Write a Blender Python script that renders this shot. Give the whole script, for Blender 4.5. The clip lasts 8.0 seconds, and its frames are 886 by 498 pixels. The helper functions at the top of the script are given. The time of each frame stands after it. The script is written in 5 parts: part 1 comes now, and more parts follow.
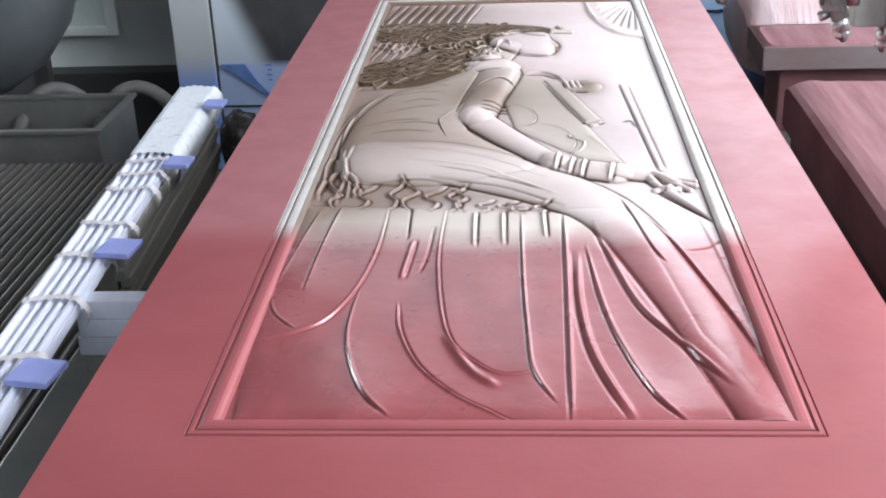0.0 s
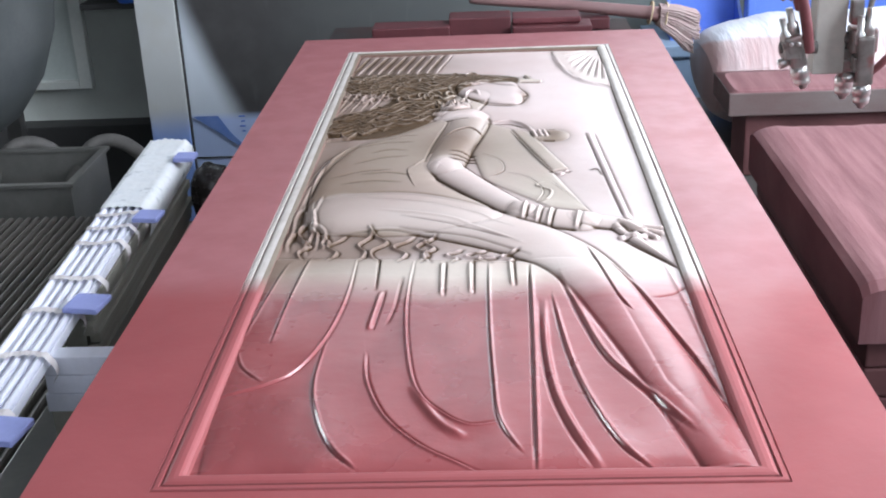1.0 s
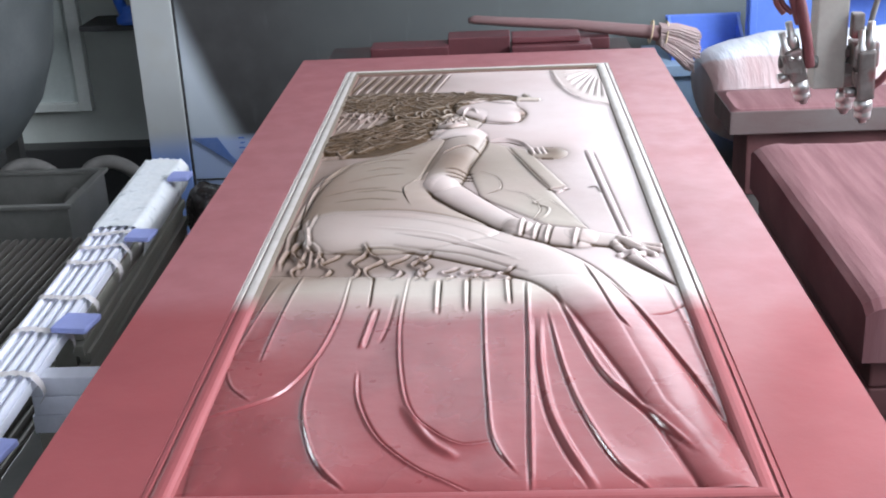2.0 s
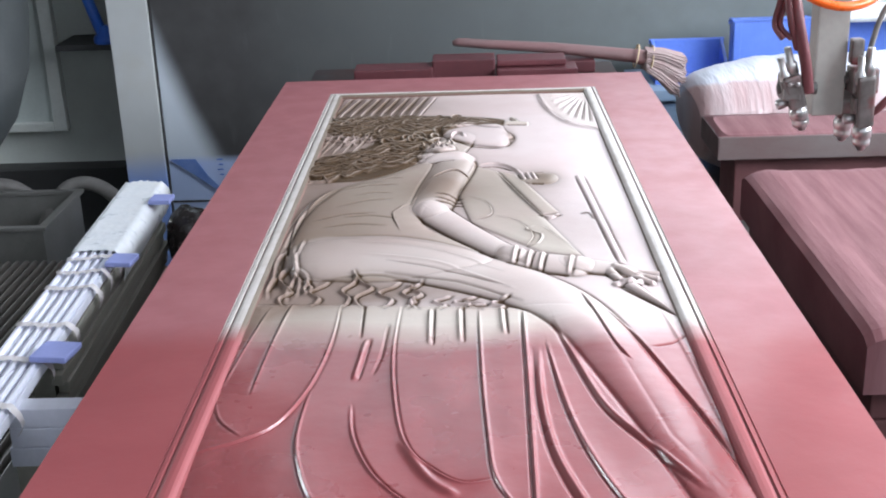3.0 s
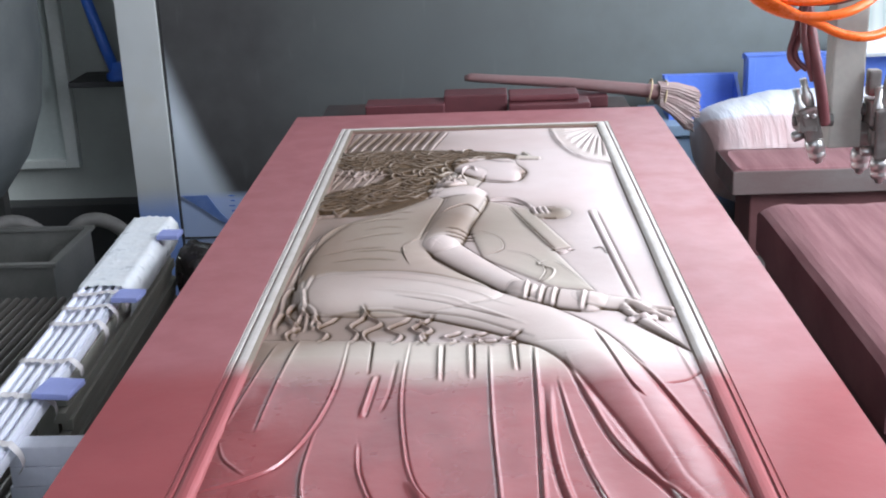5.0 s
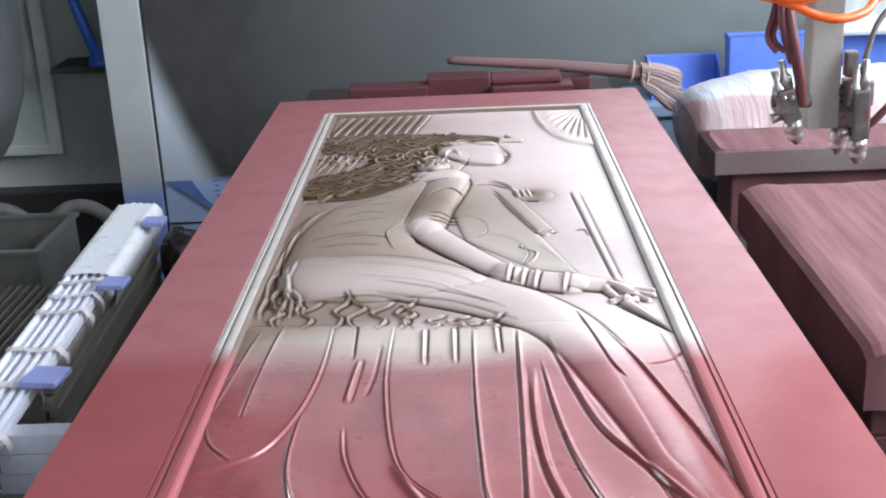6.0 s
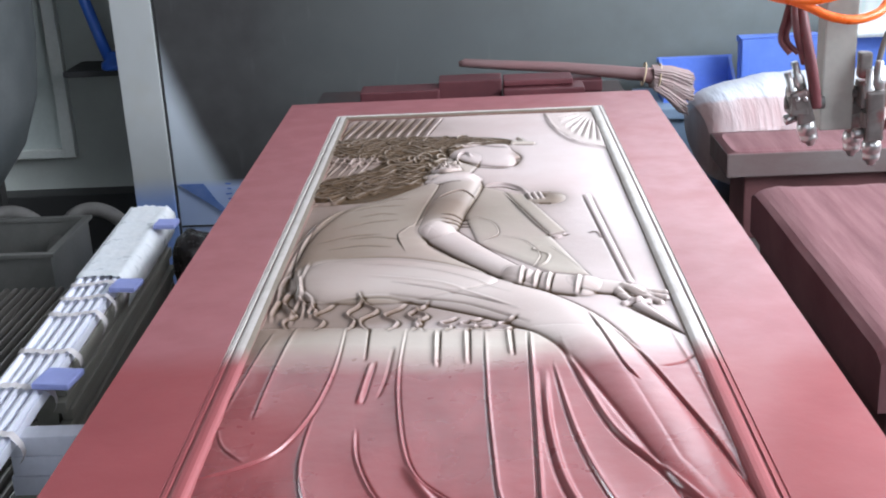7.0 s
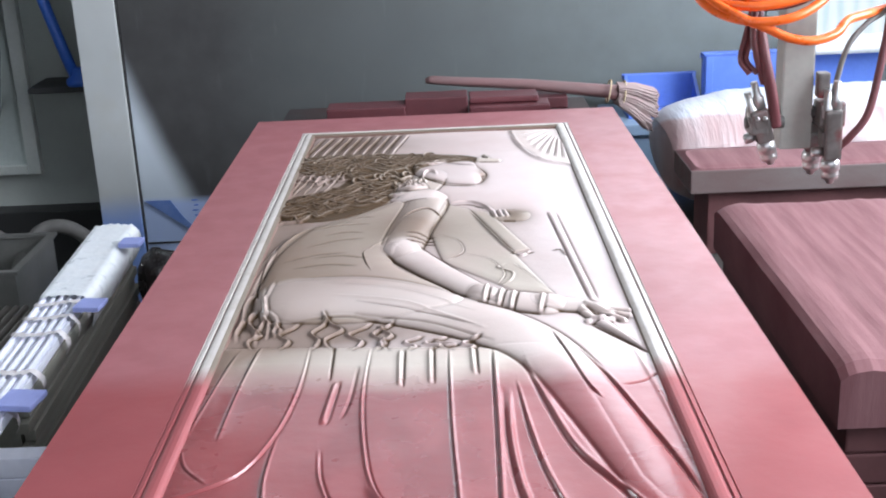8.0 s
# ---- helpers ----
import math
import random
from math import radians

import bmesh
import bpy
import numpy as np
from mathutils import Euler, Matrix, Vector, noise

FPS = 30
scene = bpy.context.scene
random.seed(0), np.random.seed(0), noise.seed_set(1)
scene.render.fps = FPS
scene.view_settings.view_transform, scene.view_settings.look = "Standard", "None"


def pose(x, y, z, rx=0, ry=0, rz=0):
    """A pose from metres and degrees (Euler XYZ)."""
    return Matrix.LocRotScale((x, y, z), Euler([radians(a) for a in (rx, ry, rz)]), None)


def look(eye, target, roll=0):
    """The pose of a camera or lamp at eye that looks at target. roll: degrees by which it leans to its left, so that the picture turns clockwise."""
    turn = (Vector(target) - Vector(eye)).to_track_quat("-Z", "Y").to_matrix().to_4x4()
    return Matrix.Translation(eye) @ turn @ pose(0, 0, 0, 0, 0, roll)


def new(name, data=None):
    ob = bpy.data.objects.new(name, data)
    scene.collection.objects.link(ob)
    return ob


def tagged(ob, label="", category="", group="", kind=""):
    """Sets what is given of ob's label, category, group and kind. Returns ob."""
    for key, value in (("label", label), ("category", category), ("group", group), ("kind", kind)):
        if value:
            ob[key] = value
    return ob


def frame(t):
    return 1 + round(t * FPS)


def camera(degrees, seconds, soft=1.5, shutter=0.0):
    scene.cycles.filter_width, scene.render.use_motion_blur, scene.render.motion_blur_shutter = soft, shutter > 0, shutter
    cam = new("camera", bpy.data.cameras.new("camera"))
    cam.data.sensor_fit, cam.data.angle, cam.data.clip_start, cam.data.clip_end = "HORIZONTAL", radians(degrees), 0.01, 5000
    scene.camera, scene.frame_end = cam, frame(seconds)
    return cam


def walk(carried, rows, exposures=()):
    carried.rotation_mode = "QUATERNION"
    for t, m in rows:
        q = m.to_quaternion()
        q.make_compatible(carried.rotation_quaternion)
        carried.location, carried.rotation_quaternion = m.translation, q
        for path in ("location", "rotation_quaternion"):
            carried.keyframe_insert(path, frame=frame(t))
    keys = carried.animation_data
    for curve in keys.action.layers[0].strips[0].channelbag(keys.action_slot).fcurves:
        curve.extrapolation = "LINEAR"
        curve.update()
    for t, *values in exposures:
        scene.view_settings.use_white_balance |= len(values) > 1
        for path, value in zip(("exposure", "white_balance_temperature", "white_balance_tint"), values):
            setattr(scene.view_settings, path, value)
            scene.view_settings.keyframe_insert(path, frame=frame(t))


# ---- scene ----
PATH = [
    (0, (0.021, -0.993, 1.516), (-0.109, 0.818, 0.677), -2.2),
    (0.5, (0.028, -0.989, 1.511), (-0.081, 0.837, 0.702), -2.2),
    (1, (0.038, -0.998, 1.524), (-0.056, 0.846, 0.755), -2.6),
    (1.5, (0.038, -0.991, 1.526), (-0.051, 0.869, 0.796), -2.6),
    (1.7, (0.052, -0.985, 1.517), (-0.056, 0.874, 0.788), -3.0),
    (2.8, (0.028, -0.939, 1.494), (-0.031, 0.92, 0.76), -1.9),
    (3, (0.019, -0.93, 1.496), (-0.034, 0.943, 0.798), -2.0),
    (3.3, (0.016, -0.914, 1.495), (-0.033, 0.974, 0.836), -1.9),
    (3.5, (0.013, -0.908, 1.492), (-0.045, 0.978, 0.83), -2.0),
    (4, (0.015, -0.905, 1.492), (-0.055, 0.988, 0.85), -2.4),
    (4.2, (0.014, -0.901, 1.479), (-0.062, 0.995, 0.845), -2.1),
    (5.3, (0.027, -0.906, 1.485), (-0.045, 0.987, 0.845), -2.4),
    (5.5, (0.024, -0.91, 1.495), (-0.032, 0.982, 0.851), -2.4),
    (6, (0.03, -0.913, 1.49), (-0.024, 0.972, 0.821), -2.7),
    (6.5, (0.031, -0.912, 1.487), (-0.04, 0.971, 0.816), -3.0),
    (7, (0.029, -0.912, 1.487), (-0.044, 0.974, 0.825), -2.9),
    (7.5, (0.031, -0.915, 1.488), (-0.03, 0.975, 0.834), -2.7),
    (8, (0.037, -0.916, 1.497), (0.016, 0.977, 0.854), -2.6),
]
cam = camera(41.0, 8.0, soft=2.0)
walk(cam, [(t, look(e, g, r)) for t, e, g, r in PATH], [(0, 0.55), (1.0, 0.51), (2.8, 0.45), (4.2, 0.39), (6.9, 0.39), (7.5, 0.51), (8, 0.53)])

# ---- light ----
world = bpy.data.worlds.new("world")
scene.world = world
world.use_nodes = True
wn = world.node_tree
sky = wn.nodes.new("ShaderNodeTexSky")
sky.sky_type, sky.sun_disc = "NISHITA", False
sky.sun_elevation, sky.sun_rotation = radians(40), radians(60)
wn.links.new(sky.outputs["Color"], wn.nodes["Background"].inputs["Color"])
wn.nodes["Background"].inputs["Strength"].default_value = 0.12


def area_lamp(name, m, w, h, watts, color):
    lamp = bpy.data.lights.new(name, "AREA")
    lamp.shape, lamp.size, lamp.size_y, lamp.energy, lamp.color = "RECTANGLE", w, h, watts, color
    ob = new(name, lamp)
    ob.matrix_basis = m
    return ob


# daylight at back and side windows; front, left and roof lamps are added fill
DAY = (0.92, 0.97, 1.09)
# the left and low middle panes are added, out of view, for sheen
area_lamp("window_daylight", pose(-0.10, 2.97, 2.30, -90, 0, 0), 1.35, 1.15, 0.9, DAY)
area_lamp("window_daylight", pose(1.43, 2.97, 2.30, -90, 0, 0), 1.55, 1.15, 9.5, DAY)
area_lamp("window_daylight", pose(0.82, 2.97, 1.46, -90, 0, 0), 0.85, 0.46, 2.6, DAY)
area_lamp("side_window_daylight", pose(2.22, 0.6, 2.05, 0, 90, 0), 1.3, 2.4, 150, DAY)
# added lamps, out of view, that brighten the recess and faces turned forward
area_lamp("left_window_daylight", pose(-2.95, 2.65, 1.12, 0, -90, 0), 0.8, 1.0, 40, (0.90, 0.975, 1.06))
area_lamp("front_window_daylight", pose(0.0, -2.45, 1.85, 90, 0, 0), 2.4, 1.0, 20, DAY)
area_lamp("roof_light_daylight", pose(1.3, 1.0, 2.96, 0, 0, 0), 1.6, 2.4, 7, DAY)

# ---- materials ----


def nodes_of(name):
    m = bpy.data.materials.new(name)
    m.use_nodes = True
    return m, m.node_tree, m.node_tree.nodes["Principled BSDF"]


def coords(nt, scale=(1, 1, 1)):
    tc = nt.nodes.new("ShaderNodeTexCoord")
    mp = nt.nodes.new("ShaderNodeMapping")
    mp.inputs["Scale"].default_value = scale
    nt.links.new(tc.outputs["Object"], mp.inputs["Vector"])
    return mp.outputs["Vector"]


def noise_of(nt, vec, scale, detail=4.0, rough=0.55):
    n = nt.nodes.new("ShaderNodeTexNoise")
    n.inputs["Scale"].default_value, n.inputs["Detail"].default_value = scale, detail
    n.inputs["Roughness"].default_value = rough
    nt.links.new(vec, n.inputs["Vector"])
    return n.outputs["Fac"]


def ramp(nt, fac, lo, hi, c0=(0, 0, 0), c1=(1, 1, 1), smooth=False):
    r = nt.nodes.new("ShaderNodeValToRGB")
    r.color_ramp.interpolation = "EASE" if smooth else "LINEAR"
    r.color_ramp.elements[0].position, r.color_ramp.elements[1].position = lo, hi
    r.color_ramp.elements[0].color, r.color_ramp.elements[1].color = (*c0, 1), (*c1, 1)
    nt.links.new(fac, r.inputs["Fac"])
    return r.outputs["Color"]


def mix(nt, fac, a, b, kind="MIX"):
    n = nt.nodes.new("ShaderNodeMix")
    n.data_type, n.blend_type = "RGBA", kind
    for sock, v in ((n.inputs[0], fac), (n.inputs[6], a), (n.inputs[7], b)):
        if isinstance(v, (int, float)):
            sock.default_value = v
        elif isinstance(v, tuple):
            sock.default_value = (*v, 1)
        else:
            nt.links.new(v, sock)
    return n.outputs[2]


def calc(nt, op, a, b=0.0, c=0.0):
    n = nt.nodes.new("ShaderNodeMath")
    n.operation = op
    for sock, v in zip(n.inputs, (a, b, c)):
        if isinstance(v, (int, float)):
            sock.default_value = v
        else:
            nt.links.new(v, sock)
    return n.outputs[0]


def bump(nt, bsdf, height, strength, dist=0.002):
    b = nt.nodes.new("ShaderNodeBump")
    b.inputs["Strength"].default_value, b.inputs["Distance"].default_value = strength, dist
    nt.links.new(height, b.inputs["Height"])
    nt.links.new(b.outputs["Normal"], bsdf.inputs["Normal"])


def per_object(nt, col, amount):
    oi = nt.nodes.new("ShaderNodeObjectInfo")
    v = calc(nt, "MULTIPLY_ADD", oi.outputs["Random"], amount * 2, 1 - amount)
    h = nt.nodes.new("ShaderNodeHueSaturation")
    nt.links.new(col, h.inputs["Color"])
    nt.links.new(v, h.inputs["Value"])
    return h.outputs["Color"]


def plain(name, c0, c1, rough=0.6, metal=0.0, scale=6.0, fine=90.0, relief=0.15, stretch=(1, 1, 1), vary=0.0, stain=None, stain_at=(0.55, 0.75)):
    """A surface of two tones, with coarse blotches, fine grain and a little relief."""
    m, nt, b = nodes_of(name)
    vec = coords(nt, stretch)
    big, small = noise_of(nt, vec, scale), noise_of(nt, vec, fine, 3)
    col = mix(nt, ramp(nt, big, 0.3, 0.7), c0, c1)
    col = mix(nt, calc(nt, "MULTIPLY", small, 0.35), col, tuple(c * 0.55 for c in c0))
    if stain:
        col = mix(nt, ramp(nt, noise_of(nt, vec, scale * 0.6, 6), *stain_at), col, stain)
    if vary:
        col = per_object(nt, col, vary)
    nt.links.new(col, b.inputs["Base Color"])
    nt.links.new(calc(nt, "MULTIPLY_ADD", big, 0.25, rough - 0.12), b.inputs["Roughness"])
    b.inputs["Metallic"].default_value = metal
    bump(nt, b, calc(nt, "ADD", small, calc(nt, "MULTIPLY", big, 0.5)), relief)
    return m


SPRAY_Y = 0.485      # how far the red coat has come along the panel
RED, RED_DEEP = (0.33, 0.080, 0.084), (0.26, 0.058, 0.061)


def coat_front(nt, vec, soft):
    """1 where the fresh red coat lies, 0 beyond its soft front."""
    sep = nt.nodes.new("ShaderNodeSeparateXYZ")
    nt.links.new(vec, sep.inputs[0])
    wob = calc(nt, "MULTIPLY_ADD", noise_of(nt, vec, 7, 3), 0.06, -0.03)
    y = calc(nt, "ADD", sep.outputs["Y"], wob)
    y = calc(nt, "MULTIPLY_ADD", sep.outputs["X"], 0.03, y)
    f = calc(nt, "MULTIPLY_ADD", y, -1.0 / soft, 0.5 + SPRAY_Y / soft)
    n = nt.nodes.new("ShaderNodeClamp")
    nt.links.new(f, n.inputs["Value"])
    return n.outputs[0]


def panel_paint(name, carved):
    m, nt, b = nodes_of(name)
    vec = coords(nt)
    big, mid, fine = noise_of(nt, vec, 3.5), noise_of(nt, vec, 18), noise_of(nt, vec, 260, 2)
    red = mix(nt, ramp(nt, big, 0.3, 0.72), RED, RED_DEEP)
    wet = coat_front(nt, vec, 0.09)
    dry_red = mix(nt, ramp(nt, mid, 0.35, 0.75), (0.355, 0.126, 0.136), (0.322, 0.110, 0.119))
    if carved:
        at = nt.nodes.new("ShaderNodeAttribute")
        at.attribute_name = "glaze_shade"
        tn = nt.nodes.new("ShaderNodeAttribute")
        tn.attribute_name = "tone"
        base = mix(nt, tn.outputs["Fac"], (0.74, 0.62, 0.60), (0.60, 0.53, 0.44))
        base = mix(nt, calc(nt, "MULTIPLY", ramp(nt, noise_of(nt, vec, 5, 5), 0.42, 0.7), 0.5), base, (0.62, 0.45, 0.42))
        base = mix(nt, calc(nt, "MULTIPLY", mid, 0.18), base, (0.52, 0.46, 0.38))
        ws = nt.nodes.new("ShaderNodeAttribute")
        ws.attribute_name = "wash_shade"
        base = mix(nt, ws.outputs["Fac"], base, (0.185, 0.118, 0.082))
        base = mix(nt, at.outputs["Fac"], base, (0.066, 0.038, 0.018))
        # the same hollows darken the red coat, as painted shade
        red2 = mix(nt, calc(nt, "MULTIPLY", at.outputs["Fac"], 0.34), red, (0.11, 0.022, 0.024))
        red2 = mix(nt, calc(nt, "MULTIPLY", ws.outputs["Fac"], 0.5), red2, (0.17, 0.058, 0.05))
        pooled = ramp(nt, noise_of(nt, coords(nt, (1, 0.35, 1)), 11, 3), 0.46, 0.64)
        red2 = mix(nt, calc(nt, "MULTIPLY", pooled, 0.6), red2, (0.19, 0.036, 0.039))
        col = mix(nt, wet, base, red2)
        rough_dry = 0.36
    else:
        col = mix(nt, wet, dry_red, red)
        rough_dry = 0.42
    nt.links.new(col, b.inputs["Base Color"])
    r = calc(nt, "MULTIPLY_ADD", wet, (0.30 if carved else 0.38) - rough_dry, rough_dry)
    patch = calc(nt, "MULTIPLY", ramp(nt, noise_of(nt, vec, 4.5, 4), 0.42, 0.62), 0.08)
    nt.links.new(calc(nt, "ADD", patch, calc(nt, "MULTIPLY_ADD", mid, 0.12, calc(nt, "SUBTRACT", r, 0.10))), b.inputs["Roughness"])
    b.inputs["Specular IOR Level"].default_value = 0.5
    if carved:
        nt.links.new(calc(nt, "MULTIPLY", wet, 0.5), b.inputs["Coat Weight"])
        b.inputs["Coat Roughness"].default_value = 0.15
        nt.links.new(calc(nt, "MULTIPLY_ADD", calc(nt, "MAXIMUM", at.outputs["Fac"], calc(nt, "MULTIPLY", ws.outputs["Fac"], 0.8)), -0.48, 0.5), b.inputs["Specular IOR Level"])
    pool = noise_of(nt, vec, 8.0, 3, 0.45)
    height = calc(nt, "MULTIPLY_ADD", calc(nt, "MULTIPLY", pool, wet), 2.2 if carved else 0.7, calc(nt, "MULTIPLY_ADD", fine, 0.04, calc(nt, "MULTIPLY", mid, 0.35)))
    bump(nt, b, height, 0.35, 0.006)
    return m


def frame_paint(name="moulding_paint", pale=(0.62, 0.58, 0.54), dim=(0.50, 0.45, 0.40), coat=RED):
    """Moulding paint in two tones under the same red coat; grooves take darker tones."""
    m, nt, b = nodes_of(name)
    vec = coords(nt)
    mid = noise_of(nt, vec, 22)
    wet = coat_front(nt, vec, 0.07)
    base = mix(nt, ramp(nt, mid, 0.4, 0.75), pale, dim)
    col = mix(nt, wet, base, mix(nt, calc(nt, "MULTIPLY", mid, 0.6), coat, RED_DEEP))
    nt.links.new(col, b.inputs["Base Color"])
    b.inputs["Roughness"].default_value = 0.48
    bump(nt, b, noise_of(nt, vec, 120, 2), 0.05)
    return m


def overspray(name, base, dust, rough, axis_noise=5.0, lo=0.35, hi=0.65, rows=(1, 1, 1), alt=None):
    """A surface dusted with red overspray."""
    m, nt, b = nodes_of(name)
    vec = coords(nt, rows)
    f = ramp(nt, noise_of(nt, vec, axis_noise, 5), lo, hi)
    col = mix(nt, f, base, dust)
    if alt:
        col = mix(nt, ramp(nt, noise_of(nt, vec, axis_noise * 0.5, 4), 0.55, 0.7), col, alt)
    col = mix(nt, calc(nt, "MULTIPLY", noise_of(nt, vec, 120, 2), 0.3), col, tuple(c * 0.5 for c in dust))
    nt.links.new(col, b.inputs["Base Color"])
    b.inputs["Roughness"].default_value = rough
    bump(nt, b, noise_of(nt, vec, 60, 4), 0.2)
    return m


M_PANEL = panel_paint("panel_red_paint", False)
M_CARVED = panel_paint("carved_paint", True)
M_FRAME = frame_paint()
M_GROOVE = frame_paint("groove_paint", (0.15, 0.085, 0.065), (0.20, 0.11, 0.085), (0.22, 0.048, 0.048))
# darker copy of the moulding paint, standing for shade in the coves
M_COVE_SHADE = frame_paint("cove_shade_paint", (0.17, 0.132, 0.096), (0.13, 0.098, 0.07))
M_EDGE = plain("panel_edge", (0.25, 0.06, 0.06), (0.16, 0.05, 0.05), 0.6)
M_FLOOR = plain("dark_floor", (0.035, 0.035, 0.033), (0.06, 0.055, 0.05), 0.8, scale=3, stain=(0.09, 0.035, 0.03))
M_CONCRETE = plain("grey_wall", (0.13, 0.145, 0.14), (0.18, 0.195, 0.19), 0.75, scale=1.3)
M_RECESS = plain("recess_paint", (0.40, 0.44, 0.41), (0.48, 0.51, 0.48), 0.75, scale=1.3, stain=(0.26, 0.27, 0.25))
M_CEILING = plain("ceiling_paint", (0.18, 0.185, 0.185), (0.23, 0.23, 0.23), 0.8, scale=1.5)
M_TABLE = plain("table_steel", (0.06, 0.055, 0.055), (0.09, 0.05, 0.045), 0.6, 0.4)
M_ROD = plain("rusty_rod", (0.075, 0.068, 0.06), (0.13, 0.115, 0.10), 0.7, scale=12, stretch=(1, 0.3, 1))
M_STEEL = plain("dark_steel", (0.07, 0.072, 0.07), (0.12, 0.115, 0.105), 0.5, 0.5, scale=9)
M_GREYBOX = plain("grey_sheet_metal", (0.19, 0.19, 0.175), (0.27, 0.265, 0.25), 0.55, 0.2, scale=8)
M_TANK = plain("grey_tank_paint", (0.07, 0.08, 0.08), (0.13, 0.14, 0.14), 0.5, scale=4)
M_HOSE = plain("grey_hose", (0.15, 0.145, 0.135), (0.24, 0.23, 0.215), 0.6, scale=14)
M_WHITE = plain("white_primer", (0.74, 0.77, 0.88), (0.82, 0.84, 0.92), 0.55, scale=12, vary=0.08, stretch=(1, 0.15, 1))
M_SIDE = plain("raw_board_side", (0.24, 0.235, 0.20), (0.36, 0.35, 0.30), 0.8, scale=20, stretch=(1, 0.12, 1), vary=0.25)
M_TAPE = plain("film_tape", (0.74, 0.70, 0.70), (0.82, 0.78, 0.78), 0.25, scale=40)
M_FILM = plain("film_wrap", (0.84, 0.88, 0.91), (0.90, 0.92, 0.93), 0.3, scale=30, relief=0.5)
M_BLUECARD = plain("blue_foam", (0.29, 0.34, 0.68), (0.35, 0.40, 0.75), 0.7, scale=30)
M_BLUE = plain("blue_crate", (0.11, 0.22, 0.72), (0.15, 0.28, 0.80), 0.4, scale=8)
M_BLUEPIPE = plain("blue_pipe", (0.03, 0.12, 0.55), (0.05, 0.17, 0.65), 0.35, scale=9)
M_BLACK = plain("black_rubber", (0.018, 0.018, 0.018), (0.03, 0.03, 0.03), 0.6)
M_ORANGE = plain("orange_hose", (0.86, 0.13, 0.015), (0.92, 0.19, 0.03), 0.3, scale=25)
M_MAROON = plain("fluid_hose", (0.13, 0.035, 0.04), (0.20, 0.07, 0.075), 0.45, scale=25)
M_CHROME = plain("worn_chrome", (0.45, 0.44, 0.43), (0.66, 0.65, 0.63), 0.38, 0.9, scale=30)
M_POST = plain("aluminium_post", (0.36, 0.35, 0.315), (0.47, 0.455, 0.41), 0.5, 0.2, scale=10)
M_GUN = plain("gun_body", (0.15, 0.135, 0.125), (0.30, 0.275, 0.26), 0.45, 0.5, scale=45, stain=(0.25, 0.07, 0.07))
M_REDWOOD = plain("red_board", (0.075, 0.016, 0.020), (0.12, 0.030, 0.035), 0.5, scale=12, vary=0.2)
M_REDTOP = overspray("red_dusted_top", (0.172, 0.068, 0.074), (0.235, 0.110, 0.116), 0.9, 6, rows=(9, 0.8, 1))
# red dust on the sides, darkened further in place of shade
M_REDEND_SHADED = overspray("red_dusted_shaded_side", (0.09, 0.030, 0.031), (0.16, 0.062, 0.063), 0.7, 6)
M_BRUSHWOOD = overspray("dusted_wood", (0.20, 0.13, 0.125), (0.23, 0.105, 0.105), 0.6, 9, rows=(0.4, 4, 4))
M_BRISTLE = overspray("bristles", (0.42, 0.34, 0.32), (0.38, 0.27, 0.26), 0.8, 30)
M_GREYPLANK = overspray("dusted_grey_plank", (0.17, 0.145, 0.137), (0.14, 0.095, 0.09), 0.75, 5, rows=(1, 3, 3))
M_BOARDPALE = plain("pale_board", (0.52, 0.55, 0.52), (0.60, 0.63, 0.60), 0.6, scale=2.2)


def sack_film():
    """White film, dusted with red where it faces the spray, in ragged upright streaks."""
    m, nt, b = nodes_of("dusted_film")
    vec = coords(nt)
    sep = nt.nodes.new("ShaderNodeSeparateXYZ")
    nt.links.new(vec, sep.inputs[0])
    streak = noise_of(nt, coords(nt, (14, 2, 1)), 2.0, 4)
    h = calc(nt, "MULTIPLY_ADD", streak, 0.03, calc(nt, "ADD", sep.outputs["Z"], calc(nt, "MULTIPLY", sep.outputs["Y"], 0.35)))
    n = nt.nodes.new("ShaderNodeMapRange")
    n.inputs["From Min"].default_value, n.inputs["From Max"].default_value = 1.566, 1.552
    nt.links.new(h, n.inputs["Value"])
    dust = mix(nt, ramp(nt, streak, 0.35, 0.65), (0.46, 0.31, 0.30), (0.56, 0.47, 0.47))
    col = mix(nt, n.outputs[0], (0.60, 0.63, 0.70), dust)
    nt.links.new(col, b.inputs["Base Color"])
    b.inputs["Roughness"].default_value = 0.38
    bump(nt, b, streak, 0.5, 0.015)
    return m


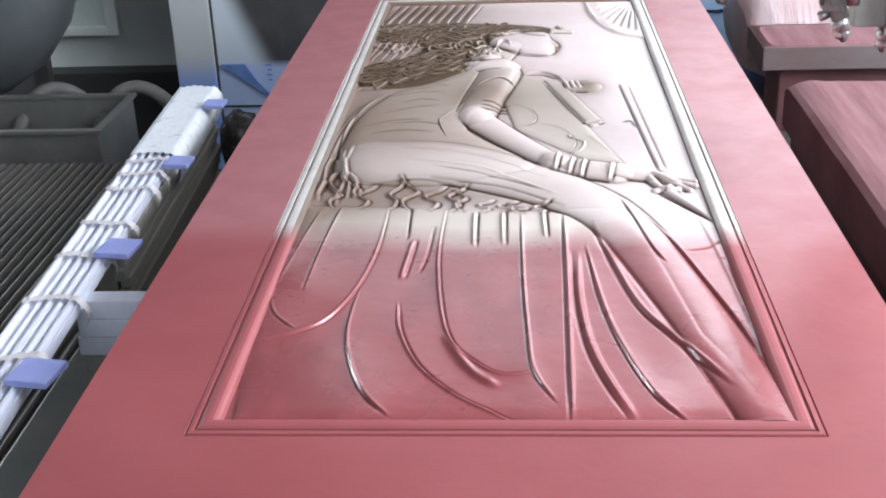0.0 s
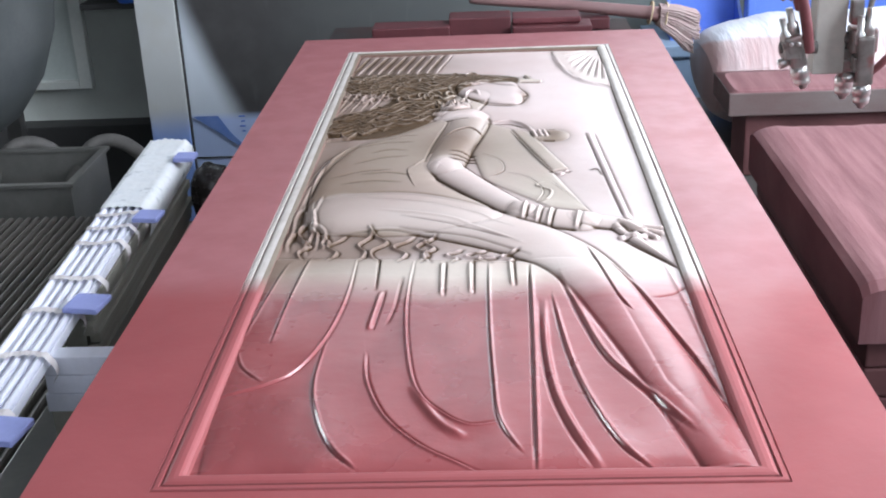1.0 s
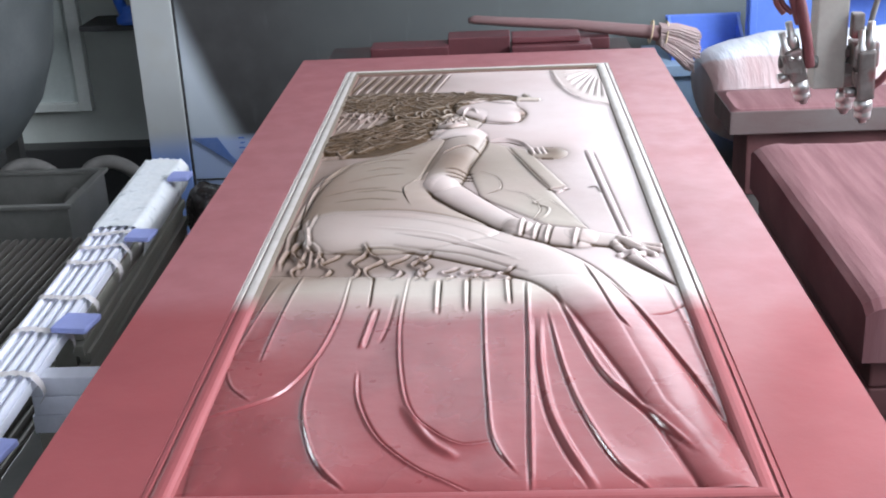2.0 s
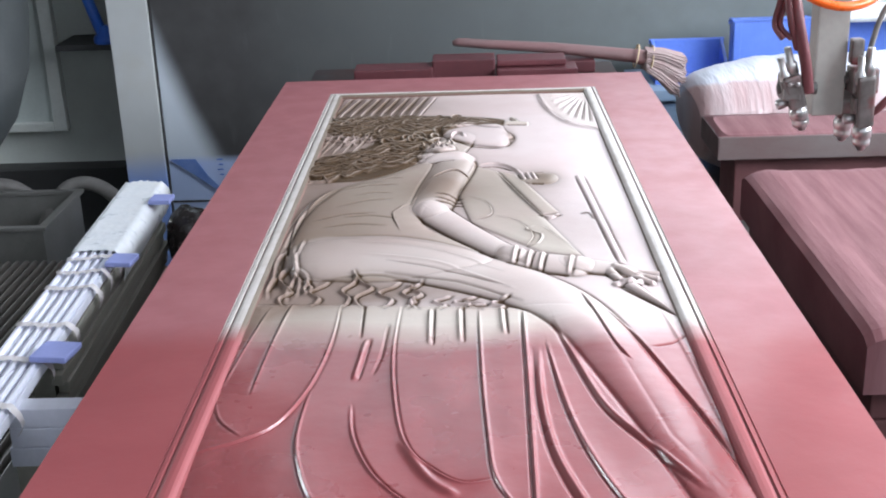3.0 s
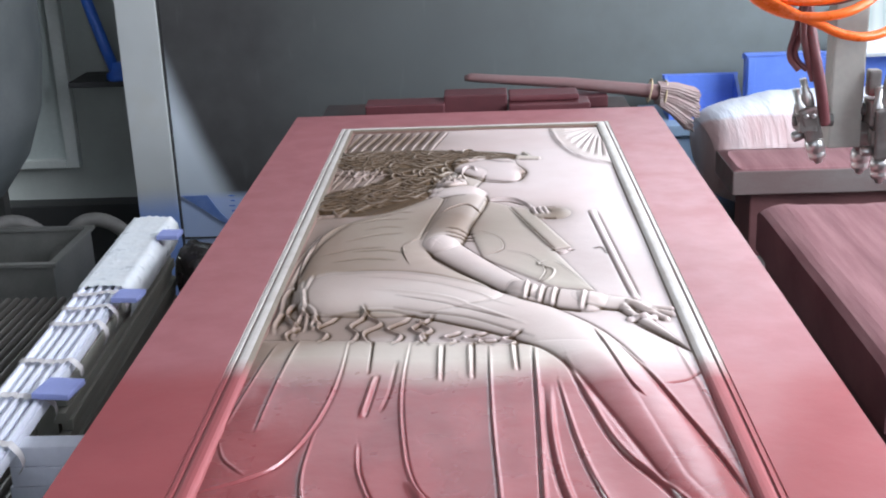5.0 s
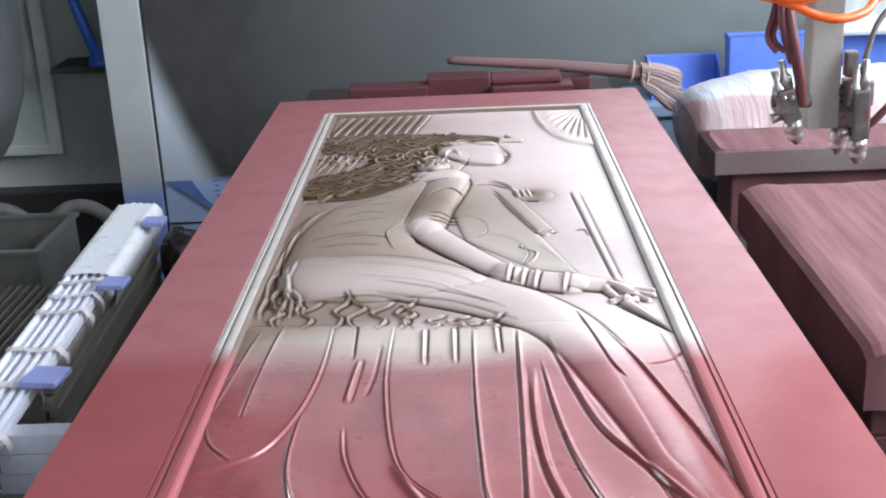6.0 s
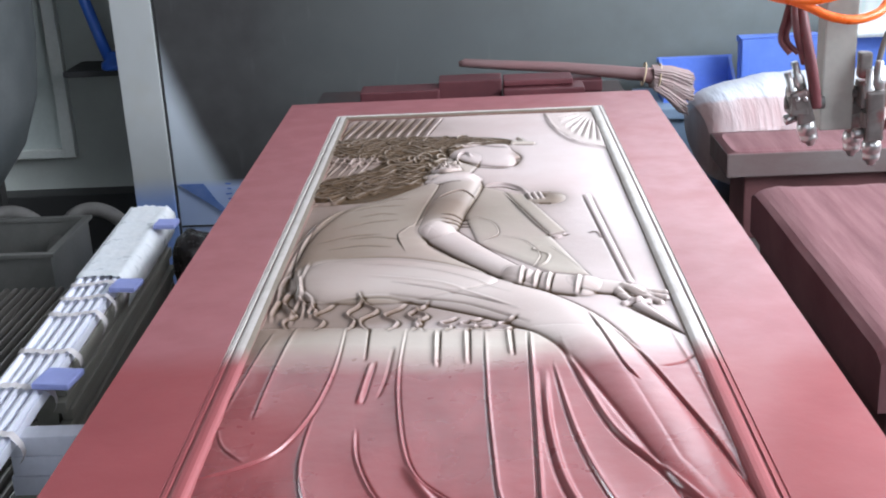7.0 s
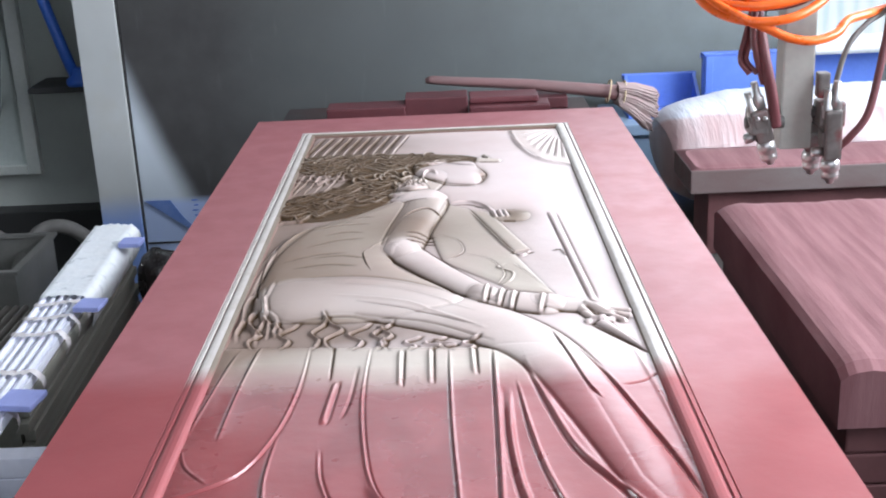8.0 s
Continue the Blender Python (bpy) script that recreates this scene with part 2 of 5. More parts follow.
def wall_paint():
    """Pale wall board that was sprayed over with grey, leaving a pale wedge, and blue low down."""
    m, nt, b = nodes_of("sprayed_wall")
    vec = coords(nt)
    sep = nt.nodes.new("ShaderNodeSeparateXYZ")
    nt.links.new(vec, sep.inputs[0])
    x, z = sep.outputs["X"], sep.outputs["Z"]
    big, mid = noise_of(nt, vec, 1.6, 5), noise_of(nt, vec, 9, 5)
    # grey lightens to the right: dark overspray and window light put into one tone
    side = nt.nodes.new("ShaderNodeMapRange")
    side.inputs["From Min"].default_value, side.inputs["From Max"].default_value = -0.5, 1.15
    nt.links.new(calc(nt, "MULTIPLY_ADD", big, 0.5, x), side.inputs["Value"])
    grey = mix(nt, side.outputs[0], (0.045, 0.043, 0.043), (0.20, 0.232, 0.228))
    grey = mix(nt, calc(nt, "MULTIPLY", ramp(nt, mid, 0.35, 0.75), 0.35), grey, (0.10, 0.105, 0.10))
    run = noise_of(nt, coords(nt, (9, 1, 1.2)), 3, 5)
    grey = mix(nt, calc(nt, "MULTIPLY", ramp(nt, run, 0.62, 0.80), 0.10), grey, (0.34, 0.37, 0.365))
    pale = mix(nt, mid, (0.52, 0.58, 0.64), (0.60, 0.66, 0.70))
    edge = calc(nt, "ADD", calc(nt, "MULTIPLY_ADD", z, 0.40, x), calc(nt, "MULTIPLY", big, 0.05))
    n = nt.nodes.new("ShaderNodeMapRange")
    n.interpolation_type = "SMOOTHSTEP"
    n.inputs["From Min"].default_value, n.inputs["From Max"].default_value = -0.735, -0.635
    nt.links.new(edge, n.inputs["Value"])
    col = mix(nt, n.outputs[0], pale, grey)
    low = nt.nodes.new("ShaderNodeMapRange")
    low.inputs["From Min"].default_value, low.inputs["From Max"].default_value = 0.40, 0.37
    nt.links.new(z, low.inputs["Value"])
    lf = nt.nodes.new("ShaderNodeMath")
    lf.operation = "LESS_THAN"
    lf.inputs[1].default_value = -0.72
    nt.links.new(x, lf.inputs[0])
    col = mix(nt, calc(nt, "MULTIPLY", low.outputs[0], lf.outputs[0]), col, (0.44, 0.55, 0.79))
    nt.links.new(col, b.inputs["Base Color"])
    b.inputs["Roughness"].default_value = 0.55
    bump(nt, b, mid, 0.15)
    return m


def jamb_paint():
    """Pale board with blue sprayed over its foot."""
    m, nt, b = nodes_of("jamb_paint")
    vec = coords(nt)
    sep = nt.nodes.new("ShaderNodeSeparateXYZ")
    nt.links.new(vec, sep.inputs[0])
    mid = noise_of(nt, vec, 5, 5)
    pale = mix(nt, mid, (0.42, 0.44, 0.43), (0.55, 0.57, 0.56))
    pale = mix(nt, calc(nt, "MULTIPLY", ramp(nt, noise_of(nt, vec, 3), 0.5, 0.75), 0.5), pale, (0.42, 0.38, 0.27))
    n = nt.nodes.new("ShaderNodeMapRange")
    n.interpolation_type = "SMOOTHSTEP"
    n.inputs["From Min"].default_value, n.inputs["From Max"].default_value = 0.47, 0.33
    nt.links.new(calc(nt, "MULTIPLY_ADD", mid, 0.06, sep.outputs["Z"]), n.inputs["Value"])
    col = mix(nt, n.outputs[0], pale, (0.25, 0.39, 0.79))
    nt.links.new(col, b.inputs["Base Color"])
    b.inputs["Roughness"].default_value = 0.55
    return m


M_SACK, M_WALL, M_JAMB = sack_film(), wall_paint(), jamb_paint()

# ---- mesh helpers ----


def thing(name, label, category, group="", at=(0, 0, 0)):
    e = new(name)
    e.location = at
    return tagged(e, label, category, group)


def link_mesh(name, bm, material, smooth=False):
    me = bpy.data.meshes.new(name)
    bm.to_mesh(me)
    bm.free()
    me.materials.append(material)
    if smooth:
        me.polygons.foreach_set("use_smooth", [True] * len(me.polygons))
    return new(name, me)


def part(name, bm, material, parent, label="", smooth=False):
    ob = link_mesh(name, bm, material, smooth)
    ob.parent = parent
    if parent is not None and parent.type == "EMPTY":
        ob.matrix_parent_inverse = Matrix.Translation(-parent.location)
    if label:
        ob["label"] = label
    return ob


def structure(name, bm, material, label, category, smooth=False):
    return tagged(link_mesh(name, bm, material, smooth), label, category, kind="structure")


def add_box(bm, x0, x1, y0, y1, z0, z1, bevel=0.0, m=None):
    r = bmesh.ops.create_cube(bm, size=1)
    vs = r["verts"]
    for v in vs:
        v.co = Vector((x0 + (v.co.x + 0.5) * (x1 - x0), y0 + (v.co.y + 0.5) * (y1 - y0), z0 + (v.co.z + 0.5) * (z1 - z0)))
    if bevel:
        es = list({e for v in vs for e in v.link_edges})
        r2 = bmesh.ops.bevel(bm, geom=es, offset=bevel, segments=2, affect="EDGES", profile=0.6)
        vs = list({v for f in r2["faces"] for v in f.verts} | {v for v in vs if v.is_valid})
    if m is not None:
        for v in vs:
            v.co = m @ v.co
    return bm


def box(x0, x1, y0, y1, z0, z1, bevel=0.0, m=None):
    return add_box(bmesh.new(), x0, x1, y0, y1, z0, z1, bevel, m)


def spline(points, steps=10, closed=False):
    """Points along a smooth curve through the given ones."""
    p = [Vector(q) for q in points]
    n = len(p)
    out = []
    for i in range(n if closed else n - 1):
        a, b, c, d = (p[(i - 1) % n], p[i], p[(i + 1) % n], p[(i + 2) % n]) if closed else (p[max(i - 1, 0)], p[i], p[i + 1], p[min(i + 2, n - 1)])
        for k in range(steps):
            t = k / steps
            out.append(0.5 * ((2 * b) + (c - a) * t + (2 * a - 5 * b + 4 * c - d) * t * t + (3 * b - a - 3 * c + d) * t ** 3))
    if not closed:
        out.append(p[-1])
    return out


def tube(points, radius, sides=10, closed=False, ends=True, radii=None, ribs=0.0):
    bm = bmesh.new()
    rings = []
    n = len(points)
    up = Vector((0, 0, 1))
    for i, q in enumerate(points):
        a = points[(i - 1) % n] if (closed or i) else q
        b = points[(i + 1) % n] if (closed or i < n - 1) else q
        d = (b - a).normalized()
        side = d.cross(up)
        side = side.normalized() if side.length > 0.05 else d.cross(Vector((0, 1, 0))).normalized()
        nrm = side.cross(d)
        r = radii[i] if radii else radius * (1 + (ribs if i % 2 else 0.0))
        rings.append([bm.verts.new(q + r * (math.cos(2 * math.pi * k / sides) * side + math.sin(2 * math.pi * k / sides) * nrm)) for k in range(sides)])
    for i in range(n if closed else n - 1):
        r0, r1 = rings[i], rings[(i + 1) % n]
        for k in range(sides):
            bm.faces.new((r0[k], r0[(k + 1) % sides], r1[(k + 1) % sides], r1[k]))
    if ends and not closed:
        bm.faces.new(rings[0][::-1])
        bm.faces.new(rings[-1])
    return bm


def add_lathe(bm, profile, m=Matrix(), sides=20):
    """Turns (radius, height) pairs about z."""
    rings = [[bm.verts.new(m @ Vector((r * math.cos(2 * math.pi * k / sides), r * math.sin(2 * math.pi * k / sides), h))) for k in range(sides)] for r, h in profile]
    for r0, r1 in zip(rings, rings[1:]):
        for k in range(sides):
            bm.faces.new((r0[k], r0[(k + 1) % sides], r1[(k + 1) % sides], r1[k]))
    bm.faces.new(rings[0][::-1])
    bm.faces.new(rings[-1])
    return bm


# ---- the room ----
WALL_Y = 3.0

structure("floor", box(-3.1, 2.37, -2.6, 3.5, -0.1, 0.0), M_FLOOR, "dark paint-soiled workshop floor", "floor")
structure("ceiling", box(-3.1, 2.37, -2.6, 3.5, 3.0, 3.1), M_CEILING, "plain grey workshop ceiling", "ceiling")
bm = bmesh.new()
add_box(bm, -1.03, -0.80, WALL_Y, WALL_Y + 0.1, 0.0, 3.0)
add_box(bm, -0.80, 0.36, WALL_Y, WALL_Y + 0.1, 0.0, 1.70)
add_box(bm, 0.36, 1.082, WALL_Y, WALL_Y + 0.1, 0.0, 1.20)
add_box(bm, 1.087, 1.20, WALL_Y, WALL_Y + 0.1, 0.0, 1.20)
add_box(bm, 1.20, 2.22, WALL_Y, WALL_Y + 0.1, 0.0, 0.74)
add_box(bm, -0.80, 2.22, WALL_Y, WALL_Y + 0.1, 2.90, 3.0)
add_box(bm, 2.22, 2.37, WALL_Y, WALL_Y + 0.1, 0.0, 3.0)
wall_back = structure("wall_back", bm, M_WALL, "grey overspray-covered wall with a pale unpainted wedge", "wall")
structure("joint_strip", box(1.0815, 1.0875, WALL_Y + 0.006, WALL_Y + 0.05, 0.0, 1.20), M_BLACK, "thin dark joint in the wall boards", "trim")
structure("wall_recess", box(-3.0, -1.03, 3.30, 3.40, 0.0, 3.0), M_RECESS, "dim greenish grey wall in the recess", "wall")
bm = bmesh.new()
add_box(bm, -3.1, -3.0, -2.6, 2.15, 0.0, 3.0)
add_box(bm, -3.1, -3.0, 3.15, 3.4, 0.0, 3.0)
add_box(bm, -3.1, -3.0, 2.15, 3.15, 0.0, 0.72)
add_box(bm, -3.1, -3.0, 2.15, 3.15, 1.52, 3.0)
structure("wall_left", bm, M_CONCRETE, "dark grey workshop side wall with an added opening for the fill lamp", "wall")
# unseen wall, set close so its window's light fades leftwards over the panel
bm = bmesh.new()
add_box(bm, 2.27, 2.37, -2.6, -0.6, 0.0, 3.0)
add_box(bm, 2.27, 2.37, 1.8, 3.0, 0.0, 3.0)
add_box(bm, 2.27, 2.37, -0.6, 1.8, 0.0, 1.4)
add_box(bm, 2.27, 2.37, -0.6, 1.8, 2.7, 3.0)
structure("wall_right", bm, M_CONCRETE, "grey workshop side wall with a wide window", "wall")
bm = bmesh.new()
add_box(bm, -3.0, -1.2, -2.6, -2.5, 0.0, 3.0)
add_box(bm, 1.2, 2.27, -2.6, -2.5, 0.0, 3.0)
add_box(bm, -1.2, 1.2, -2.6, -2.5, 0.0, 1.35)
add_box(bm, -1.2, 1.2, -2.6, -2.5, 2.35, 3.0)
structure("wall_front", bm, M_CONCRETE, "plain grey workshop wall", "wall")

# pale jamb between recess and wall, with the dark joint beside it
structure("wall_jamb", box(-1.172, -1.036, 2.975, 3.30, 0.0, 3.0, 0.004), M_JAMB, "pale upright wall board with blue overspray at its foot", "wall")
structure("joint_trim", box(-1.0355, -1.0305, 2.985, 3.10, 0.0, 3.0), M_BLACK, "thin black joint between wall boards", "trim")

# window at the back; bays left of the low one are added for sheen
win = thing("window_1", "daylit window hung with pale plastic film", "window", at=(1.2, WALL_Y, 0.74))
win["kind"] = "structure"
for q in ((1.20, 1.225, 0.74, 1.20), (0.36, 0.385, 1.20, 1.70), (-0.80, -0.77, 1.70, 2.90), (2.19, 2.22, 0.74, 2.90), (1.225, 2.19, 0.74, 0.765), (1.62, 1.645, 0.765, 2.87), (0.62, 0.645, 1.20, 2.87)):
    part("window_frame", box(q[0], q[1], WALL_Y + 0.05, WALL_Y + 0.09, q[2], q[3], 0.002), M_GREYBOX, win)


def backdrop_glow():
    m, nt, b = nodes_of("outside_daylight")
    vec = coords(nt, (1, 1, 1))
    col = mix(nt, ramp(nt, noise_of(nt, vec, 2.2, 5), 0.35, 0.65), (0.62, 0.72, 0.74), (0.9, 0.97, 1.0))
    w = nt.nodes.new("ShaderNodeTexWave")
    w.inputs["Scale"].default_value = 5.0
    w.inputs["Distortion"].default_value = 2.0
    nt.links.new(vec, w.inputs["Vector"])
    col = mix(nt, calc(nt, "MULTIPLY", w.outputs["Fac"], 0.5), col, (0.40, 0.52, 0.54))
    nt.links.new(col, b.inputs["Base Color"])
    nt.links.new(col, b.inputs["Emission Color"])
    b.inputs["Emission Strength"].default_value = 0.55
    return m


structure("backdrop", box(-1.4, 5.0, 4.2, 4.25, 0.0, 3.6), backdrop_glow(), "bright hazy daylight outside the window", "backdrop")

# ---- the spray table and the carved panel ----
PZ, PL, PW = 0.85, 1.903, 0.321
table = thing("spray_table", "dark steel table under the carved panel", "table")
part("top", box(-0.42, 0.42, -0.35, 2.42, 0.765, 0.805, 0.004), M_TABLE, table)
for x in (-0.36, 0.36):
    for y in (-0.25, 2.3):
        part("leg", box(x - 0.03, x + 0.03, y - 0.03, y + 0.03, 0.0, 0.765, 0.004), M_TABLE, table)

panel = thing("carved_door_panel", "carved relief door panel, half sprayed glossy red", "door panel", at=(0, 0, 0.805))
X1, Y0, Y1 = 0.452, -0.19, 2.058
bm = bmesh.new()
add_box(bm, -X1, X1, Y0, Y1, 0.805, 0.836, 0.002)
part("base_board", bm, M_EDGE, panel)
for x0, x1, y0, y1 in ((-X1, -PW, Y0, Y1), (PW, X1, Y0, Y1), (-PW, PW, Y0, 0.0), (-PW, PW, PL, Y1)):
    part("margin_board", box(x0, x1, y0, y1, 0.836, PZ), M_PANEL, panel)

# moulding: profile swept along each side, mitred at the corners
PROFILE = ((0.0, 0.000), (0.0, 0.0005), (0.0008, -0.001), (0.0016, -0.001), (0.003, 0.001), (0.0075, 0.0014), (0.0082, -0.001), (0.0098, -0.001), (0.0112, 0.0012), (0.0145, 0.0026),
           (0.0195, 0.0030), (0.0245, 0.0026), (0.0275, 0.0012), (0.0305, -0.0010), (0.033, -0.007))
corners = [(-PW, 0.0), (PW, 0.0), (PW, PL), (-PW, PL)]
inward = [(1, 1), (-1, 1), (-1, -1), (1, -1)]
for i in range(4):
    j = (i + 1) % 4
    bm = bmesh.new()
    rows = [[bm.verts.new((corners[k][0] + inward[k][0] * d, corners[k][1] + inward[k][1] * d, PZ + h)) for d, h in PROFILE] for k in (i, j)]
    for k in range(len(PROFILE) - 1):
        bm.faces.new((rows[0][k], rows[1][k], rows[1][k + 1], rows[0][k + 1]))
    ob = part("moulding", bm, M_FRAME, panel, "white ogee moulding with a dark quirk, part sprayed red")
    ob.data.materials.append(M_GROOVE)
    ob.data.materials.append(M_COVE_SHADE)
    # only the left and top coves are coloured as shaded
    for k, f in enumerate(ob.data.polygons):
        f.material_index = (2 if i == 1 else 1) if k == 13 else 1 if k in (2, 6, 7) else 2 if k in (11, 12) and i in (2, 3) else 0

# ---- the relief: height over a fine grid, built up from pads, limbs and folds ----
# drawn on a field 0.85 wide and 1.885 long, then brought to the panel's size
DW, DL = 0.425, 1.885
STEP = 0.0016
gx = np.arange(-DW + 0.034, DW - 0.034 + 1e-6, STEP)
gy = np.arange(0.025, DL - 0.025 + 1e-6, STEP)
GX, GY = np.meshgrid(gx, gy)
H = np.zeros_like(GX)
TONE = np.zeros_like(GX)
WASH_SHADE = np.zeros_like(GX)
EXTRA = np.zeros_like(GX)
BARE = np.zeros_like(GX)


def line_distance(points, reach, steps=8):
    """Distance, signed side and share of the way along a smooth curve, for the grid cells within reach."""
    p = np.array([q[:2] for q in spline([(*q, 0) for q in points], steps)])
    ok = (GX > p[:, 0].min() - reach) & (GX < p[:, 0].max() + reach) & (GY > p[:, 1].min() - reach) & (GY < p[:, 1].max() + reach)
    x, y = GX[ok], GY[ok]
    best, side, along = np.full(x.shape, 9.0), np.zeros(x.shape), np.zeros(x.shape)
    for k in range(len(p) - 1):
        a, d = p[k], p[k + 1] - p[k]
        ll = max(float(d @ d), 1e-12)
        t = np.clip(((x - a[0]) * d[0] + (y - a[1]) * d[1]) / ll, 0, 1)
        dx, dy = x - a[0] - t * d[0], y - a[1] - t * d[1]
        dist = np.hypot(dx, dy)
        hit = dist < best
        best[hit] = dist[hit]
        side[hit] = np.sign(d[0] * dy - d[1] * dx)[hit]
        along[hit] = ((k + t) / (len(p) - 1))[hit]
    return ok, best, side, along


def taper(along):
    return np.clip(np.minimum(along, 1 - along) * 4.5 + 0.08, 0, 1)


def ridge(points, w, h, tone=0.0):
    w = w * 0.6
    ok, d, s, a = line_distance(points, 3 * w)
    H[ok] += 0.65 * h * np.exp(-(d / w) ** 2) * taper(a)
    EXTRA[ok] += tone * np.exp(-(d / (1.5 * w)) ** 2)


def fold(points, h=0.009, soft=0.035, sharp=0.004, flip=1, foot=0.5):
    """A cloth fold: a fine crest, a soft swell to one side and a cut along the other."""
    ok, d, s, a = line_distance(points, 3 * soft)
    s, sharp = s * flip, sharp * 0.55
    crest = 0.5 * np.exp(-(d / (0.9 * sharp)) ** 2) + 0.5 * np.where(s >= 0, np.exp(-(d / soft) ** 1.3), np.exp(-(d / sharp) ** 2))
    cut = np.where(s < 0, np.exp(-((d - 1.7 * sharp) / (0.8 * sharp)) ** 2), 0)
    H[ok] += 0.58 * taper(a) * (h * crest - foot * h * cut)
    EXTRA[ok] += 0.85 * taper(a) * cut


def limb(points, r0, r1, h, tone=0.8):
    ok, d, s, a = line_distance(points, max(r0, r1) * 1.6)
    r = r0 + (r1 - r0) * a
    top = 0.62 * h * np.clip(1 - (d / r) ** 2, 0, 1) ** 0.7
    H[ok] = np.where(d < r, np.maximum(H[ok], 0.5 * H[ok] + top), H[ok])
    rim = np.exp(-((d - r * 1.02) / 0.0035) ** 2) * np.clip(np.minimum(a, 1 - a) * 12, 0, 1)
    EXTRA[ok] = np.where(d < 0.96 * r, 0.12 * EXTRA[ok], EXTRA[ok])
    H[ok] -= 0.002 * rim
    # limb edges darken inward, more on one side: shade put into the colour
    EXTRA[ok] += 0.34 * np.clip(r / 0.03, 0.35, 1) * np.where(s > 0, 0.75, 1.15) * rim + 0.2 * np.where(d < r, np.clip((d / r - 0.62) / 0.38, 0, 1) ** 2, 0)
    TONE[ok] = np.where(d < r, tone, TONE[ok])
    BARE[ok] = np.where(d < r, 1.0 if tone <= 0.36 else 0.45 if tone <= 0.45 else 0.0, BARE[ok])


def pad(points, h, edge, tone=1.0, smooth=True, edge_glaze=0.28):
    """A raised field with a rounded edge, inside a closed outline."""
    p = np.array([q[:2] for q in (spline([(*q, 0) for q in points], 6, True) if smooth else [Vector((*q, 0)) for q in points])])
    inside = np.zeros(GX.shape, bool)
    dist = np.full(GX.shape, 9.0)
    for k in range(len(p)):
        a, b = p[k], p[(k + 1) % len(p)]
        if a[1] != b[1]:
            inside ^= ((a[1] > GY) != (b[1] > GY)) & (GX < (b[0] - a[0]) * (GY - a[1]) / (b[1] - a[1]) + a[0])
        d = b - a
        t = np.clip(((GX - a[0]) * d[0] + (GY - a[1]) * d[1]) / max(float(d @ d), 1e-12), 0, 1)
        dist = np.minimum(dist, np.hypot(GX - a[0] - t * d[0], GY - a[1] - t * d[1]))
    q = np.clip(dist / edge, 0, 1)
    H[inside] += (h * np.sqrt(1 - (1 - q) ** 2))[inside]
    TONE[inside] = tone
    rim = np.exp(-(dist / 0.004) ** 2) * ~inside
    EXTRA[:] += edge_glaze * rim
    return inside


def blurred(a, n):
    for ax in (0, 1):
        for _ in range(2):
            pad_w = [(n, n) if i == ax else (0, 0) for i in (0, 1)]
            c = np.cumsum(np.pad(a, pad_w, mode="edge"), axis=ax)
            c = np.insert(c, 0, 0, axis=ax)
            a = (np.take(c, range(2 * n + 1, c.shape[ax]), axis=ax) - np.take(c, range(0, c.shape[ax] - 2 * n - 1), axis=ax)) / (2 * n + 1)
    return a


# cloth of the seat cover and skirt, as broad swells first
pad([(-0.37, 0.03), (0.38, 0.03), (0.30, 0.20), (0.235, 0.55), (0.12, 0.57), (-0.39, 0.60), (-0.39, 0.2)], 0.005, 0.03, 0.75, False, 0.1)
# chair and back-rest lines
fold([(-0.336, 0.70), (-0.366, 0.851), (-0.362, 0.997), (-0.328, 1.119)], 0.007, 0.02, 0.004, -1)
ridge([(-0.381, 0.674), (-0.385, 0.908), (-0.355, 1.07)], 0.006, 0.005, 0.2)
rv = random.Random(12)
for k in range(7):
    x, y, n = -0.382 + 0.016 * k + rv.uniform(-0.006, 0.006), rv.uniform(0.61, 0.66), rv.uniform(0.09, 0.24)
    a, ph = rv.uniform(0.006, 0.014), rv.uniform(0, 6)
    ridge([(max(-0.388, x + a * math.sin(ph + 1.5 * j) - 0.012 * j * (x + 0.36) / 0.1), y + n * j / 5) for j in range(6)], 0.0065, 0.008, 0.0)
    ridge([(max(-0.388, x + 0.008 + a * math.sin(ph + 1.5 * j) - 0.012 * j * (x + 0.36) / 0.1), y + n * j / 5) for j in range(6)], 0.004, -0.003, 0.3)
ridge([(-0.372, 0.66), (-0.378, 0.86), (-0.352, 1.02), (-0.300, 1.13)], 0.008, 0.008, 0.0)
ridge([(-0.362, 0.66), (-0.367, 0.86), (-0.340, 1.01), (-0.290, 1.115)], 0.005, -0.003, 0.5)
# torso, hip and thigh
pad([(-0.34, 0.72), (-0.36, 0.90), (-0.33, 1.10), (-0.20, 1.20), (-0.09, 1.29), (0.0, 1.32), (0.03, 1.22), (-0.03, 1.05), (-0.09, 0.93), (0.06, 0.74), (-0.15, 0.68)], 0.012, 0.05, 1.0, True, 0.1)
limb([(-0.28, 0.77), (-0.14, 0.77), (0.03, 0.70), (0.14, 0.625), (0.21, 0.535), (0.265, 0.38), (0.33, 0.16), (0.385, -0.06)], 0.085, 0.042, 0.024, 0.38)
fold([(-0.067, 0.962), (-0.115, 1.01), (-0.155, 0.968), (-0.133, 0.879)], 0.005, 0.02, 0.003)
fold([(-0.155, 0.968), (-0.10, 1.06), (-0.075, 1.13)], 0.005, 0.02, 0.003, -1)
